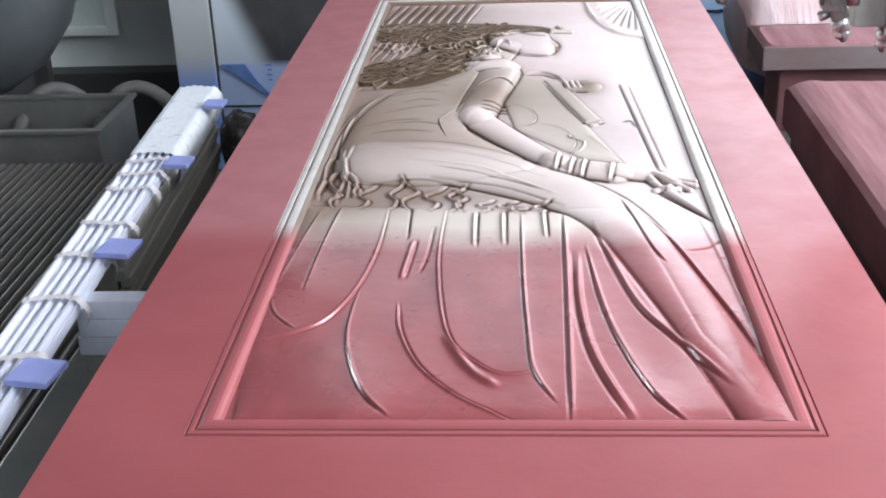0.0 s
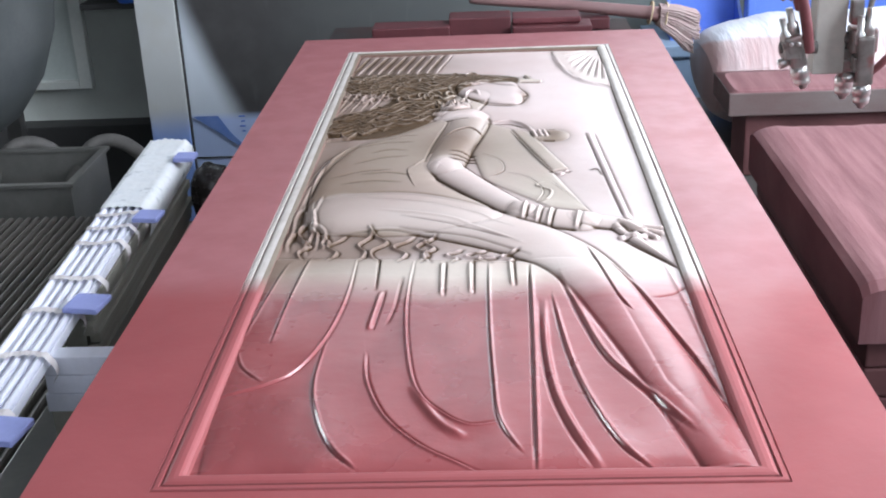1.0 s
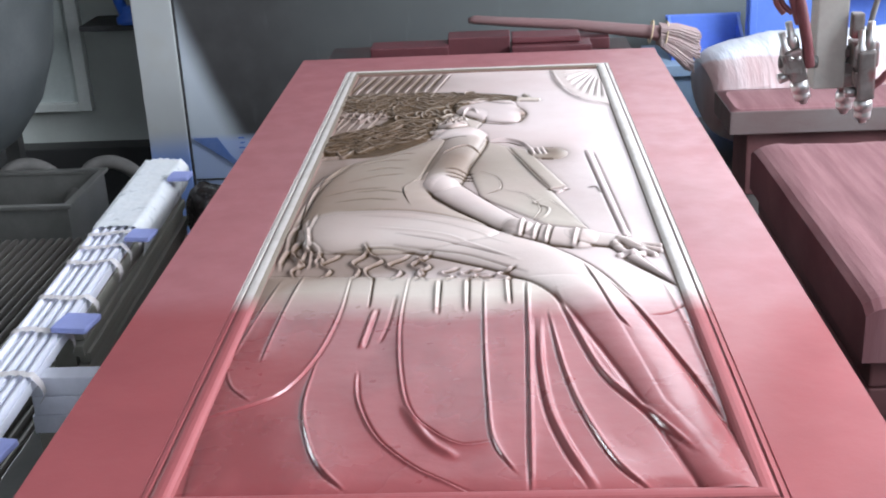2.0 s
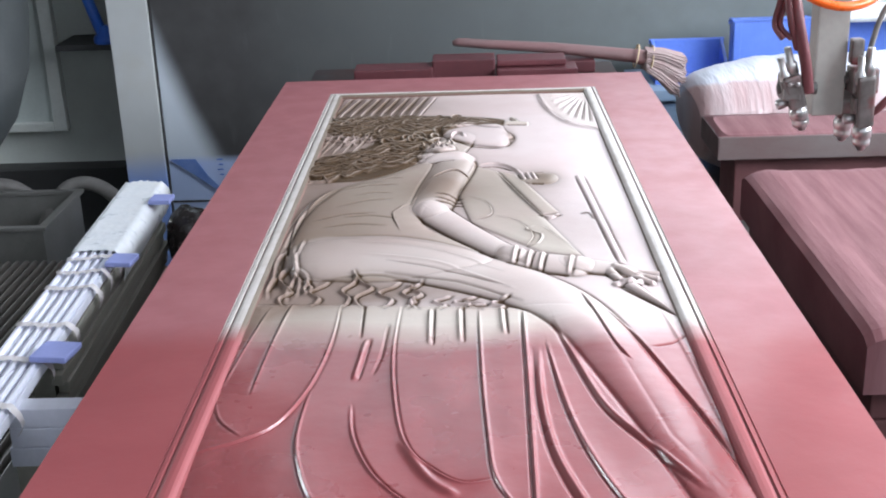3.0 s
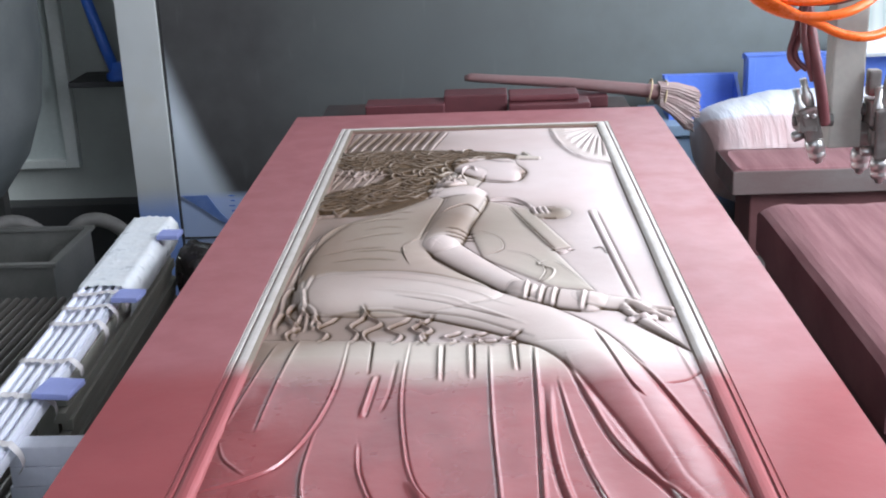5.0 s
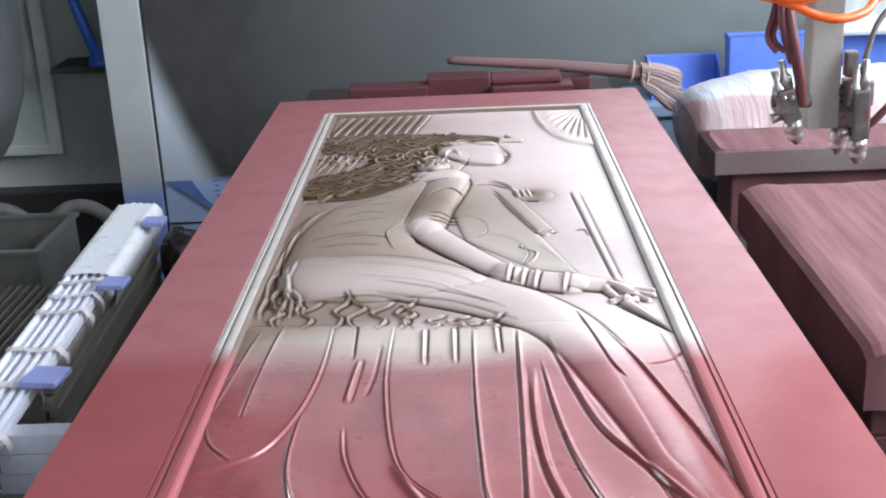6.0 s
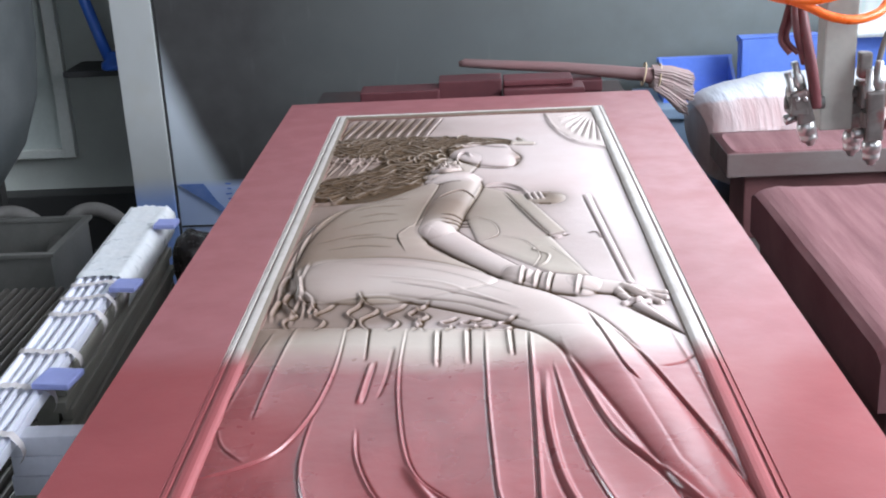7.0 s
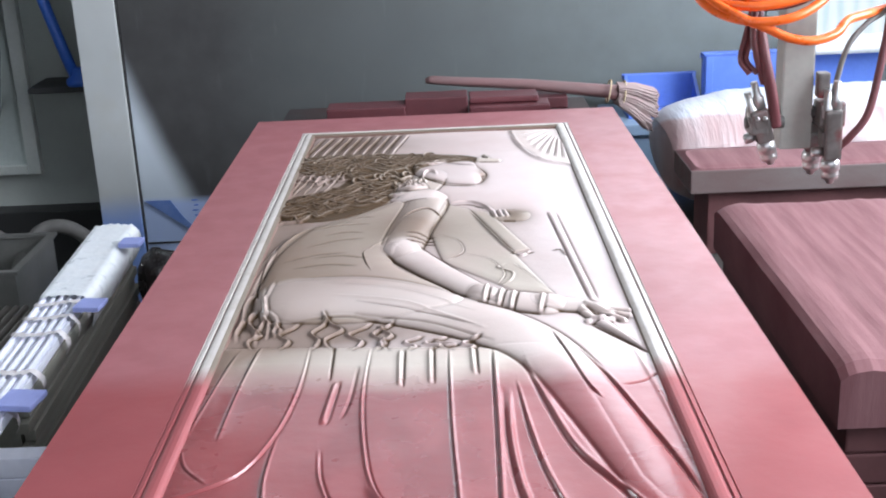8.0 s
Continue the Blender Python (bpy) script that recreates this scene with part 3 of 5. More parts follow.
for a, b in (((-0.284, 1.106), (-0.159, 1.13)), ((-0.285, 1.007), (-0.166, 1.047)), ((-0.328, 0.934), (-0.20, 0.971)), ((-0.26, 0.95), (-0.15, 0.94)),
             ((-0.25, 1.07), (-0.17, 1.08)), ((-0.22, 1.15), (-0.15, 1.17)), ((-0.30, 0.90), (-0.17, 0.905))):
    ridge([a, ((a[0] + b[0]) / 2, (a[1] + b[1]) / 2 + 0.012), b], 0.005, -0.003, 0.35)
ridge([(-0.203, 0.763), (-0.045, 0.719), (0.101, 0.621)], 0.006, 0.003)
ridge([(-0.234, 0.822), (-0.072, 0.782), (0.081, 0.689)], 0.005, 0.003, 0.1)
ridge([(-0.15, 0.70), (-0.01, 0.66), (0.11, 0.585)], 0.005, -0.003, 0.25)
ridge([(-0.15, 0.735), (-0.02, 0.69), (0.09, 0.63)], 0.004, -0.003, 0.2)
# arm, cuff, bracelets and hand
limb([(-0.035, 1.30), (-0.02, 1.246), (-0.055, 1.10), (-0.075, 0.99)], 0.058, 0.046, 0.024, 0.6)
limb([(-0.07, 0.985), (0.012, 0.875), (0.101, 0.768)], 0.044, 0.030, 0.026, 0.35)
limb([(0.10, 0.768), (0.16, 0.742), (0.222, 0.722)], 0.035, 0.040, 0.024, 0.4)
for x, y in ((0.107, 0.765), (0.135, 0.752), (0.158, 0.737), (0.214, 0.722)):
    ridge([(x + 0.008, y + 0.038), (x, y), (x - 0.008, y - 0.034)], 0.005, 0.007)
    ridge([(x + 0.017, y + 0.036), (x + 0.009, y), (x + 0.001, y - 0.034)], 0.0035, -0.006, 0.7)
limb([(0.222, 0.728), (0.28, 0.712), (0.32, 0.695)], 0.030, 0.022, 0.018, 0.4)
for x, y in ((0.378, 0.682), (0.376, 0.663), (0.362, 0.646)):
    limb([(0.30, 0.705), (0.335, (0.70 + y) / 2), (x, y)], 0.011, 0.007, 0.013, 0.4)
limb([(0.29, 0.69), (0.31, 0.655), (0.325, 0.65)], 0.011, 0.008, 0.012, 0.4)
fold([(-0.080, 1.155), (-0.02, 1.195), (0.023, 1.165)], 0.006, 0.015, 0.004)
for y in (1.035, 1.055, 1.02):
    ridge([(-0.06, y), (-0.03, y + 0.004), (0.0, y - 0.002)], 0.004, -0.004, 0.8)
# shoulder, neck and head: plain swells
limb([(-0.07, 1.31), (-0.01, 1.30)], 0.05, 0.045, 0.022, 0.25)
limb([(-0.045, 1.35), (-0.015, 1.44)], 0.046, 0.05, 0.008, 0.6)
pad([(-0.055, 1.53), (0.03, 1.565), (0.105, 1.56), (0.122, 1.515), (0.140, 1.465), (0.128, 1.445), (0.128, 1.415), (0.105, 1.392), (0.03, 1.41), (-0.045, 1.455)], 0.013, 0.04, 0.0)
ridge([(0.035, 1.545), (0.075, 1.525), (0.105, 1.525)], 0.012, -0.004, 0.5)
ridge([(0.00, 1.565), (0.06, 1.568), (0.115, 1.56)], 0.006, 0.003, 0.6)
ridge([(-0.04, 1.445), (0.03, 1.398), (0.105, 1.382)], 0.007, -0.005, 0.4)
ridge([(0.118, 1.52), (0.143, 1.465), (0.122, 1.395)], 0.008, -0.003, 0.35)
limb([(0.13, 1.58), (0.185, 1.568)], 0.014, 0.006, 0.012, 0.9)
limb([(0.145, 1.615), (0.158, 1.585)], 0.008, 0.006, 0.012, 0.9)
# shawl at the shoulder and board with its strap, mound, stick, squares
pad([(-0.10, 1.34), (-0.03, 1.39), (-0.02, 1.34), (-0.06, 1.31)], 0.010, 0.012, 0.3)
pad([(0.030, 1.26), (0.088, 1.217), (0.178, 0.961), (0.246, 0.761), (0.16, 0.79), (0.02, 0.93), (-0.01, 1.08)], 0.004, 0.02, 0.85, False)
pad([(0.088, 1.215), (0.135, 1.195), (0.217, 0.973), (0.180, 0.962)], 0.004, 0.012, 0.95, False)
ridge([(0.084, 1.213), (0.176, 0.962), (0.216, 0.967)], 0.004, 0.009)
ridge([(0.172, 0.955), (0.20, 0.953), (0.222, 0.960)], 0.0035, -0.005, 0.8)
ridge([(0.03, 1.262), (0.085, 1.268), (0.125, 1.24), (0.148, 1.19)], 0.008, 0.011)
ridge([(0.03, 1.245), (0.085, 1.25), (0.122, 1.222)], 0.004, -0.006, 0.8)
limb([(0.170, 1.172), (0.20, 1.17)], 0.034, 0.036, 0.010, 1.0)
ridge([(0.17, 1.17), (0.205, 1.172)], 0.03, 0.0, 0.35)
for x in (0.145, 0.160, 0.172):
    limb([(x, 1.19), (x + 0.006, 1.16)], 0.008, 0.007, 0.013, 0.1)
fold([(0.174, 0.903), (0.246, 0.761)], 0.004, 0.02, 0.003, -1)
ridge([(0.155, 0.905), (0.138, 0.885), (0.168, 0.86), (0.160, 0.825), (0.14, 0.812)], 0.004, 0.005, 0.1)
fold([(0.005, 1.07), (0.055, 1.03), (0.065, 0.97), (0.03, 0.94)], 0.004, 0.02, 0.003, -1)
fold([(0.065, 0.96), (0.12, 0.93), (0.15, 0.86), (0.13, 0.81)], 0.004, 0.02, 0.003, -1)
limb([(0.288, 1.175), (0.303, 0.952), (0.319, 0.735)], 0.0105, 0.008, 0.0055, 0.0)
ridge([(0.268, 0.965), (0.284, 0.965), (0.290, 0.94)], 0.004, 0.004, 0.9)
pad([(0.302, 0.645), (0.325, 0.66), (0.384, 0.535)], 0.009, 0.012, 0.2, False)
ridge([(0.296, 0.640), (0.340, 0.585), (0.385, 0.530)], 0.004, -0.004, 0.6)
for x in (0.296, 0.322):
    limb([(x, 0.648), (x + 0.016, 0.652)], 0.010, 0.010, 0.010, 0.1)
# seat edge and tassels
fold([(-0.392, 0.602), (-0.205, 0.590), (-0.04, 0.576), (0.117, 0.556)], 0.006, 0.012, 0.003, -1)
rng = random.Random(4)
for k, x in enumerate((-0.335, -0.285, -0.225, -0.185, -0.150, -0.105, -0.085, -0.045, -0.005, 0.030, 0.062)):
    y = 0.600 - 0.075 * (x + 0.39)
    a, b = (1 if k % 3 else -1) * rng.uniform(0.012, 0.022), rng.uniform(0.085, 0.135) * (1.0 if x < -0.07 else 0.36)
    run = [(x, y - 0.004), (x + a * 0.9, y + b * 0.28), (x - a * 0.5, y + b * 0.55), (x + a * 0.9, y + b * 0.8), (x + a * 1.5, y + b)]
    ridge(run, 0.0062, 0.0085, 0.0)
    ridge([(p + 0.0065, q - 0.002) for p, q in run], 0.0048, -0.003, 0.55)
# folds of cloth
fold([(-0.315, 0.60), (-0.327, 0.464), (-0.333, 0.326)], 0.007, 0.012, 0.004)
fold([(-0.355, 0.575), (-0.372, 0.447), (-0.385, 0.335)], 0.006, 0.012, 0.004)
fold([(-0.226, 0.597), (-0.226, 0.462), (-0.243, 0.341), (-0.276, 0.257), (-0.319, 0.221), (-0.388, 0.194)], 0.008, 0.030, 0.004, -1)
fold([(-0.388, 0.319), (-0.367, 0.265), (-0.324, 0.224)], 0.004, 0.02, 0.003, 1)
fold([(-0.240, 0.335), (-0.242, 0.221), (-0.222, 0.142), (-0.192, 0.082), (-0.154, 0.043)], 0.010, 0.030, 0.004, 1)
ridge([(-0.165, 0.475), (-0.175, 0.356)], 0.006, 0.007)
ridge([(-0.157, 0.475), (-0.167, 0.356)], 0.004, -0.006, 0.7)
ridge([(-0.180, 0.589), (-0.176, 0.479)], 0.004, -0.005, 0.6)
fold([(-0.172, 0.293), (-0.160, 0.220), (-0.125, 0.142), (-0.070, 0.082), (-0.012, 0.044), (0.03, 0.023)], 0.011, 0.032, 0.004, -1)
fold([(-0.114, 0.580), (-0.116, 0.423), (-0.100, 0.277), (-0.078, 0.193), (-0.040, 0.146), (0.0, 0.120), (0.045, 0.126)], 0.010, 0.014, 0.004, -1)
ridge([(-0.090, 0.206), (-0.045, 0.130), (-0.004, 0.096)], 0.010, 0.008)
ridge([(-0.130, 0.52), (-0.135, 0.43), (-0.145, 0.37)], 0.005, -0.004, 0.3)
fold([(0.031, 0.565), (0.033, 0.369), (0.039, 0.219), (0.047, 0.13), (0.077, 0.066)], 0.009, 0.012, 0.004, 1)
fold([(0.111, 0.556), (0.107, 0.368), (0.102, 0.192), (0.097, 0.03)], 0.009, 0.012, 0.005, 1, 1.0)
for x, y in ((-0.056, 0.455), (-0.003, 0.46), (0.073, 0.482)):
    ridge([(x - 0.003, 0.57), (x, y)], 0.005, 0.006)
    ridge([(x + 0.006, 0.57), (x + 0.007, y)], 0.003, -0.006, 0.6)
ridge([(0.129, 0.435), (0.124, 0.305), (0.132, 0.192), (0.154, 0.106), (0.184, 0.03)], 0.008, 0.008)
ridge([(0.119, 0.435), (0.115, 0.305), (0.122, 0.192), (0.143, 0.106), (0.173, 0.03)], 0.004, -0.005, 0.5)
fold([(0.145, 0.452), (0.158, 0.304), (0.178, 0.192), (0.214, 0.084), (0.254, 0.03)], 0.010, 0.022, 0.005, 1)
fold([(0.164, 0.517), (0.192, 0.382), (0.221, 0.274), (0.269, 0.192), (0.323, 0.096)], 0.010, 0.035, 0.007, 1)
fold([(0.223, 0.610), (0.241, 0.524), (0.260, 0.432), (0.277, 0.389)], 0.007, 0.012, 0.004, 1)
fold([(0.255, 0.565), (0.30, 0.47), (0.335, 0.354), (0.368, 0.235), (0.388, 0.10)], 0.007, 0.03, 0.005, 1)
ridge([(0.318, 0.436), (0.358, 0.447), (0.388, 0.473)], 0.004, -0.004, 0.5)
ridge([(0.36, 0.56), (0.375, 0.40), (0.385, 0.20)], 0.006, 0.003, 0.15)
# shell fan in the corner, and slats of the roof
pad([(0.235, 1.845), (0.255, 1.694), (0.301, 1.573), (0.388, 1.500), (0.388, 1.845)], 0.005, 0.012, 0.35, False)
ridge([(0.236, 1.845), (0.255, 1.694), (0.301, 1.573), (0.388, 1.503)], 0.011, 0.008)
for k in range(8):
    a = radians(8 + 10.5 * k)
    ridge([(0.395 - 0.05 * math.cos(a), 1.85 - 0.11 * math.sin(a)), (0.395 - 0.128 * math.cos(a), 1.85 - 0.30 * math.sin(a))], 0.008, 0.004)
    a += radians(5.2)
    ridge([(0.395 - 0.05 * math.cos(a), 1.85 - 0.11 * math.sin(a)), (0.395 - 0.128 * math.cos(a), 1.85 - 0.30 * math.sin(a))], 0.004, -0.003, 0.2)
for k in range(11):
    x = -0.085 - 0.030 * k
    fold([(x, 1.845), (max(x - 0.045, -0.388), 1.67)], 0.008, 0.022, 0.005, -1)
    ridge([(x - 0.017, 1.86), (x - 0.039, 1.77), (max(x - 0.060, -0.388), 1.66)], 0.010, -0.002, 0.75)
for k in range(6):
    x = -0.26 - 0.026 * k
    fold([(x, 1.50), (max(x - 0.04, -0.388), 1.37)], 0.007, 0.02, 0.004, -1)
# hair: many thin wavy locks streaming from the brow to the back, pale crests on a dark ground
inside = pad([(0.11, 1.615), (-0.10, 1.665), (-0.385, 1.665), (-0.385, 1.52), (-0.24, 1.47), (-0.30, 1.37), (-0.385, 1.33), (-0.385, 1.20), (-0.25, 1.185), (-0.13, 1.27), (-0.09, 1.37), (-0.06, 1.47), (0.01, 1.545), (0.10, 1.555)], 0.004, 0.02, 1.0)
EXTRA[inside] = np.maximum(EXTRA[inside], 0.88)
GROUND = H.copy()


def lock(points, w, h, pale):
    ok, d, s, a = line_distance(points, 3 * w)
    c = np.exp(-(d / w) ** 2) * taper(a)
    H[ok] = np.maximum(H[ok], GROUND[ok] + h * c)
    EXTRA[ok] = EXTRA[ok] * (1 - pale * np.exp(-(d / (0.8 * w)) ** 2) * taper(a))
    dark = np.exp(-((d - 1.7 * w) / (0.7 * w)) ** 2) * taper(a)
    EXTRA[ok] = np.minimum(EXTRA[ok] + 0.16 * dark, 0.95)


for k in range(300):
    u = rng.random()
    if rng.random() < 0.62:
        x0, y0 = 0.10 - 0.42 * u, 1.60 - 0.02 * u + rng.uniform(-0.12, 0.055) * min(1.0, 0.2 + u * 1.8)
        slope = rng.uniform(-0.10, 0.14)
    else:
        x0, y0 = -0.04 - 0.27 * u, 1.40 - 0.15 * u + rng.uniform(-0.075, 0.075)
        slope = rng.uniform(0.05, 0.42)
    n = rng.uniform(0.09, 0.22)
    ph, amp = 30 * x0 + rng.uniform(-0.9, 0.9), rng.uniform(0.009, 0.024)
    pts = []
    for j in range(7):
        x = x0 - n * j / 6
        y = y0 - slope * (n * j / 6) + amp * math.sin(ph + j * 1.9) * (0.4 + j / 8)
        pts.append((max(x, -0.388), y))
    lock(pts, rng.uniform(0.0035, 0.0065), rng.uniform(0.003, 0.008), rng.uniform(0.05, 0.75) ** 1.3)
for k in range(30):
    x, y, r = 0.02 - 0.38 * rng.random(), 1.53 + rng.uniform(-0.10, 0.10), rng.uniform(0.010, 0.020)
    lock([(x + r * math.cos(0.9 * j), y + 1.4 * r * math.sin(0.9 * j)) for j in range(6)], 0.004, 0.008, 0.8)
crest = np.clip((H - blurred(H, 5)) / 0.0020 - 0.32, 0, 1) * np.clip((H - GROUND) / 0.006, 0, 1)
EXTRA[inside] = (1.0 - 0.72 * crest)[inside]
for k in range(20):
    x, y = -0.10 + rng.uniform(-0.03, 0.06), 1.365 + rng.uniform(-0.04, 0.05)
    ridge([(x, y), (x + 0.015, y + 0.014), (x + 0.026, y - 0.004)], 0.005, 0.008, 0.03)

# the cloth's carving is flattened under the coat to look softer from the camera
flattened = np.clip((SPRAY_Y + 0.03 - GY) / 0.10, 0, 1)
H *= 0.68 * (1 - 0.10 * flattened)
H += 0.0010 * np.sin(GX * 9 + GY * 4) * np.cos(GY * 7)
# hollows darken: brown antiquing, with painted shade spread around them
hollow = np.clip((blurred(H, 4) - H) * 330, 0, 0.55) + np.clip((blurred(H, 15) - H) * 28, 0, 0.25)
GLAZE_SHADE = np.clip(hollow + 0.92 * EXTRA, 0, 0.96) * (1 - 0.2 * flattened)
# thin brown wash, heaviest over the back, the hair and the chair; also paints in the left side's weaker light
for x, y, rx, ry, a in ((-0.32, 0.98, 0.26, 0.30, 0.85), (-0.28, 1.45, 0.30, 0.28, 0.8), (-0.37, 0.66, 0.16, 0.16, 0.6), (-0.39, 0.85, 0.05, 0.35, 0.7), (-0.16, 0.635, 0.26, 0.05, 0.8), (-0.05, 1.10, 0.09, 0.09, 0.6), (0.10, 1.12, 0.16, 0.14, 0.28),
                        (0.20, 1.17, 0.05, 0.06, 0.7), (0.30, 0.88, 0.14, 0.14, 0.3), (0.12, 1.0, 0.12, 0.2, 0.2), (-0.24, 1.77, 0.20, 0.09, 0.8), (-0.34, 0.40, 0.14, 0.25, 0.25), (0.132, 1.46, 0.014, 0.06, 0.8), (-0.15, 0.82, 0.25, 0.12, 0.25)):
    WASH_SHADE += a * np.exp(-((GX - x) / rx) ** 2 - ((GY - y) / ry) ** 2)
WASH_SHADE += 0.8 * np.exp(-((GX + 0.41) / 0.06) ** 2 - ((GY - 0.95) / 0.45) ** 2)
WASH_SHADE = np.clip(0.85 * WASH_SHADE, 0, 0.85) * (1 - 0.85 * blurred(BARE, 2))
TONE = blurred(TONE, 3)

nx, ny = len(gx), len(gy)
verts = np.stack([GX.ravel() * (PW / DW), GY.ravel() * (PL / DL), (PZ - 0.0055 + np.clip(H, -0.006, 0.045)).ravel()], 1)
idx = np.arange(nx * ny).reshape(ny, nx)
faces = np.stack([idx[:-1, :-1].ravel(), idx[:-1, 1:].ravel(), idx[1:, 1:].ravel(), idx[1:, :-1].ravel()], 1)
me = bpy.data.meshes.new("relief")
me.from_pydata(verts.tolist(), [], faces.tolist())
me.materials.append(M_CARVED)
me.polygons.foreach_set("use_smooth", [True] * len(me.polygons))
for key, arr in (("glaze_shade", GLAZE_SHADE), ("tone", TONE), ("wash_shade", WASH_SHADE)):
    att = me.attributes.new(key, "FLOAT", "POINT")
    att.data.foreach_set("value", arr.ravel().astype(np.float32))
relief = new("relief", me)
relief.parent = panel
relief.matrix_parent_inverse = Matrix.Translation(-panel.location)
relief["label"] = "carved seated figure among draped cloth, antiqued beige and part sprayed red"

# ---- behind the panel: boards and the broom ----
for x0, x1, z0, z1, y in ((-0.285, -0.078, 0.805, 0.858, 2.17), (-0.080, 0.086, 0.805, 0.873, 2.20), (0.089, 0.300, 0.805, 0.850, 2.17), (0.090, 0.272, 0.852, 0.868, 2.20)):
    ob = link_mesh("painted_board", box(x0, x1, y - 0.04, y + 0.05, z0, z1, 0.004), M_REDWOOD)
    tagged(ob, "short board painted dark red, lying behind the panel", "board", "boards behind the panel")

M_CORD = plain("yellow_cord", (0.55, 0.42, 0.26), (0.62, 0.50, 0.34), 0.7, scale=60)
broom = thing("wide_brush", "long wooden brush dusted red, with frayed pale bristles", "brush", at=(0.3, 2.31, 0.86))
part("handle", tube([Vector((-0.027, 2.33, 0.886)), Vector((-0.01, 2.33, 0.888)), Vector((0.08, 2.325, 0.880)), Vector((0.25, 2.315, 0.868)), Vector((0.47, 2.30, 0.842)), Vector((0.53, 2.297, 0.828))], 0.02, 12, radii=[0.007, 0.012, 0.013, 0.015, 0.019, 0.028]), M_BRUSHWOOD, broom, smooth=True)
rb = random.Random(9)
for g in range(6):
    bm = bmesh.new()
    for k in range(120):
        s, w = rb.uniform(-1, 1), rb.uniform(-1, 1)
        t0 = Vector((0.50, 2.297 + 0.026 * w, 0.832 + 0.028 * s))
        t1 = t0 + Vector((0.098 + 0.010 * rb.uniform(-1, 1) - 0.016 * (s < -0.3), 0.012 * w, -0.046 + 0.026 * s))
        sub = tube([t0, (t0 + t1) / 2 + Vector((0, 0, 0.005)), t1], 0.004, 5, radii=[0.003, 0.0034, 0.0024])
        tmp = bpy.data.meshes.new("tmp")
        sub.to_mesh(tmp)
        sub.free()
        bm.from_mesh(tmp)
        bpy.data.meshes.remove(tmp)
    part("bristle_tuft", bm, M_BRISTLE, broom)
part("bristle_heart", tube([Vector((0.498, 2.297, 0.832)), Vector((0.53, 2.297, 0.820)), Vector((0.575, 2.297, 0.797)), Vector((0.592, 2.297, 0.788))], 0.03, 16, radii=[0.027, 0.031, 0.037, 0.036]), M_BRISTLE, broom, smooth=True)
for x, z, r in ((0.475, 0.842, 0.030), (0.515, 0.832, 0.036)):
    ring = [Vector((x + 0.006 * math.sin(a), 2.30 + r * math.cos(a), z + r * math.sin(a))) for a in [2 * math.pi * k / 20 for k in range(20)]]
    part("binding", tube(ring, 0.0024, 6, True), M_CORD, broom, smooth=True)
tagged(link_mesh("brush_rest", box(0.14, 0.36, 2.27, 2.36, 0.806, 0.838, 0.004), M_REDWOOD), "red-dusted block under the brush", "block")

# ---- right side: wrapped stack, plank, film-covered sack, blue crates ----


def cloth_box(x0, x1, y0, y1, z0, z1, amp, nx, ny, seed, lengthwise=True):
    """A box with a slightly sagging, creased top."""
    bm = bmesh.new()
    grid = []
    for j in range(ny + 1):
        row = []
        for i in range(nx + 1):
            u, v = i / nx, j / ny
            x, y = x0 + (x1 - x0) * u, y0 + (y1 - y0) * v
            c = (noise.noise(Vector((x * 22, y * 2.0, seed))) + 0.5 * noise.noise(Vector((x * 50, y * 5.0, seed + 7))) + 0.35 * noise.noise(Vector((x * 9, y * 9, seed + 3)))) if lengthwise else noise.noise(Vector((x * 3, y * 16, seed)))
            e = min(u, 1 - u) * (x1 - x0)
            g = min(v, 1 - v) * (y1 - y0)
            z = z1 + amp * c - 0.012 * math.exp(-e / 0.012) - 0.012 * math.exp(-g / 0.012)
            row.append(bm.verts.new((x, y, z)))
        grid.append(row)
    for j in range(ny):
        for i in range(nx):
            bm.faces.new((grid[j][i], grid[j][i + 1], grid[j + 1][i + 1], grid[j + 1][i]))
    loop = [grid[0][i] for i in range(nx + 1)] + [grid[j][nx] for j in range(1, ny + 1)] + [grid[ny][i] for i in range(nx - 1, -1, -1)] + [grid[j][0] for j in range(ny - 1, 0, -1)]
    low = [bm.verts.new((v.co.x, v.co.y, z0)) for v in loop]
    n = len(loop)
    for k in range(n):
        bm.faces.new((loop[k], low[k], low[(k + 1) % n], loop[(k + 1) % n]))
    bm.faces.new(low[::-1])
    bmesh.ops.recalc_face_normals(bm, faces=bm.faces)
    return bm


rack = thing("side_rack", "dark steel rack beside the spray table", "rack")
part("shelf", box(0.60, 2.00, 0.55, 2.50, 0.50, 0.54, 0.003), M_STEEL, rack)
for x in (0.66, 1.94):
    for y in (0.62, 2.44):
        part("leg", box(x - 0.025, x + 0.025, y - 0.025, y + 0.025, 0.0, 0.50), M_STEEL, rack)

stack = thing("wrapped_stack", "stack wrapped in sheeting, crusted with dull red overspray", "stack", at=(1.1, 1.0, 0.54))
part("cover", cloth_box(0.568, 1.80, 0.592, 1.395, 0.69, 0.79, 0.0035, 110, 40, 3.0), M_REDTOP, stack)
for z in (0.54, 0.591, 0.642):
    part("lower_board", box(0.580 + 0.006 * (z > 0.58), 1.79, 0.607, 1.385, z, z + 0.0485, 0.004), M_REDEND_SHADED, stack)

plank = thing("dusted_plank", "grey plank with red overspray on its upper face", "plank", at=(1.2, 1.86, 0.70))
part("body", box(0.592, 1.90, 1.75, 1.96, 0.700, 0.757, 0.003), M_GREYPLANK, plank)
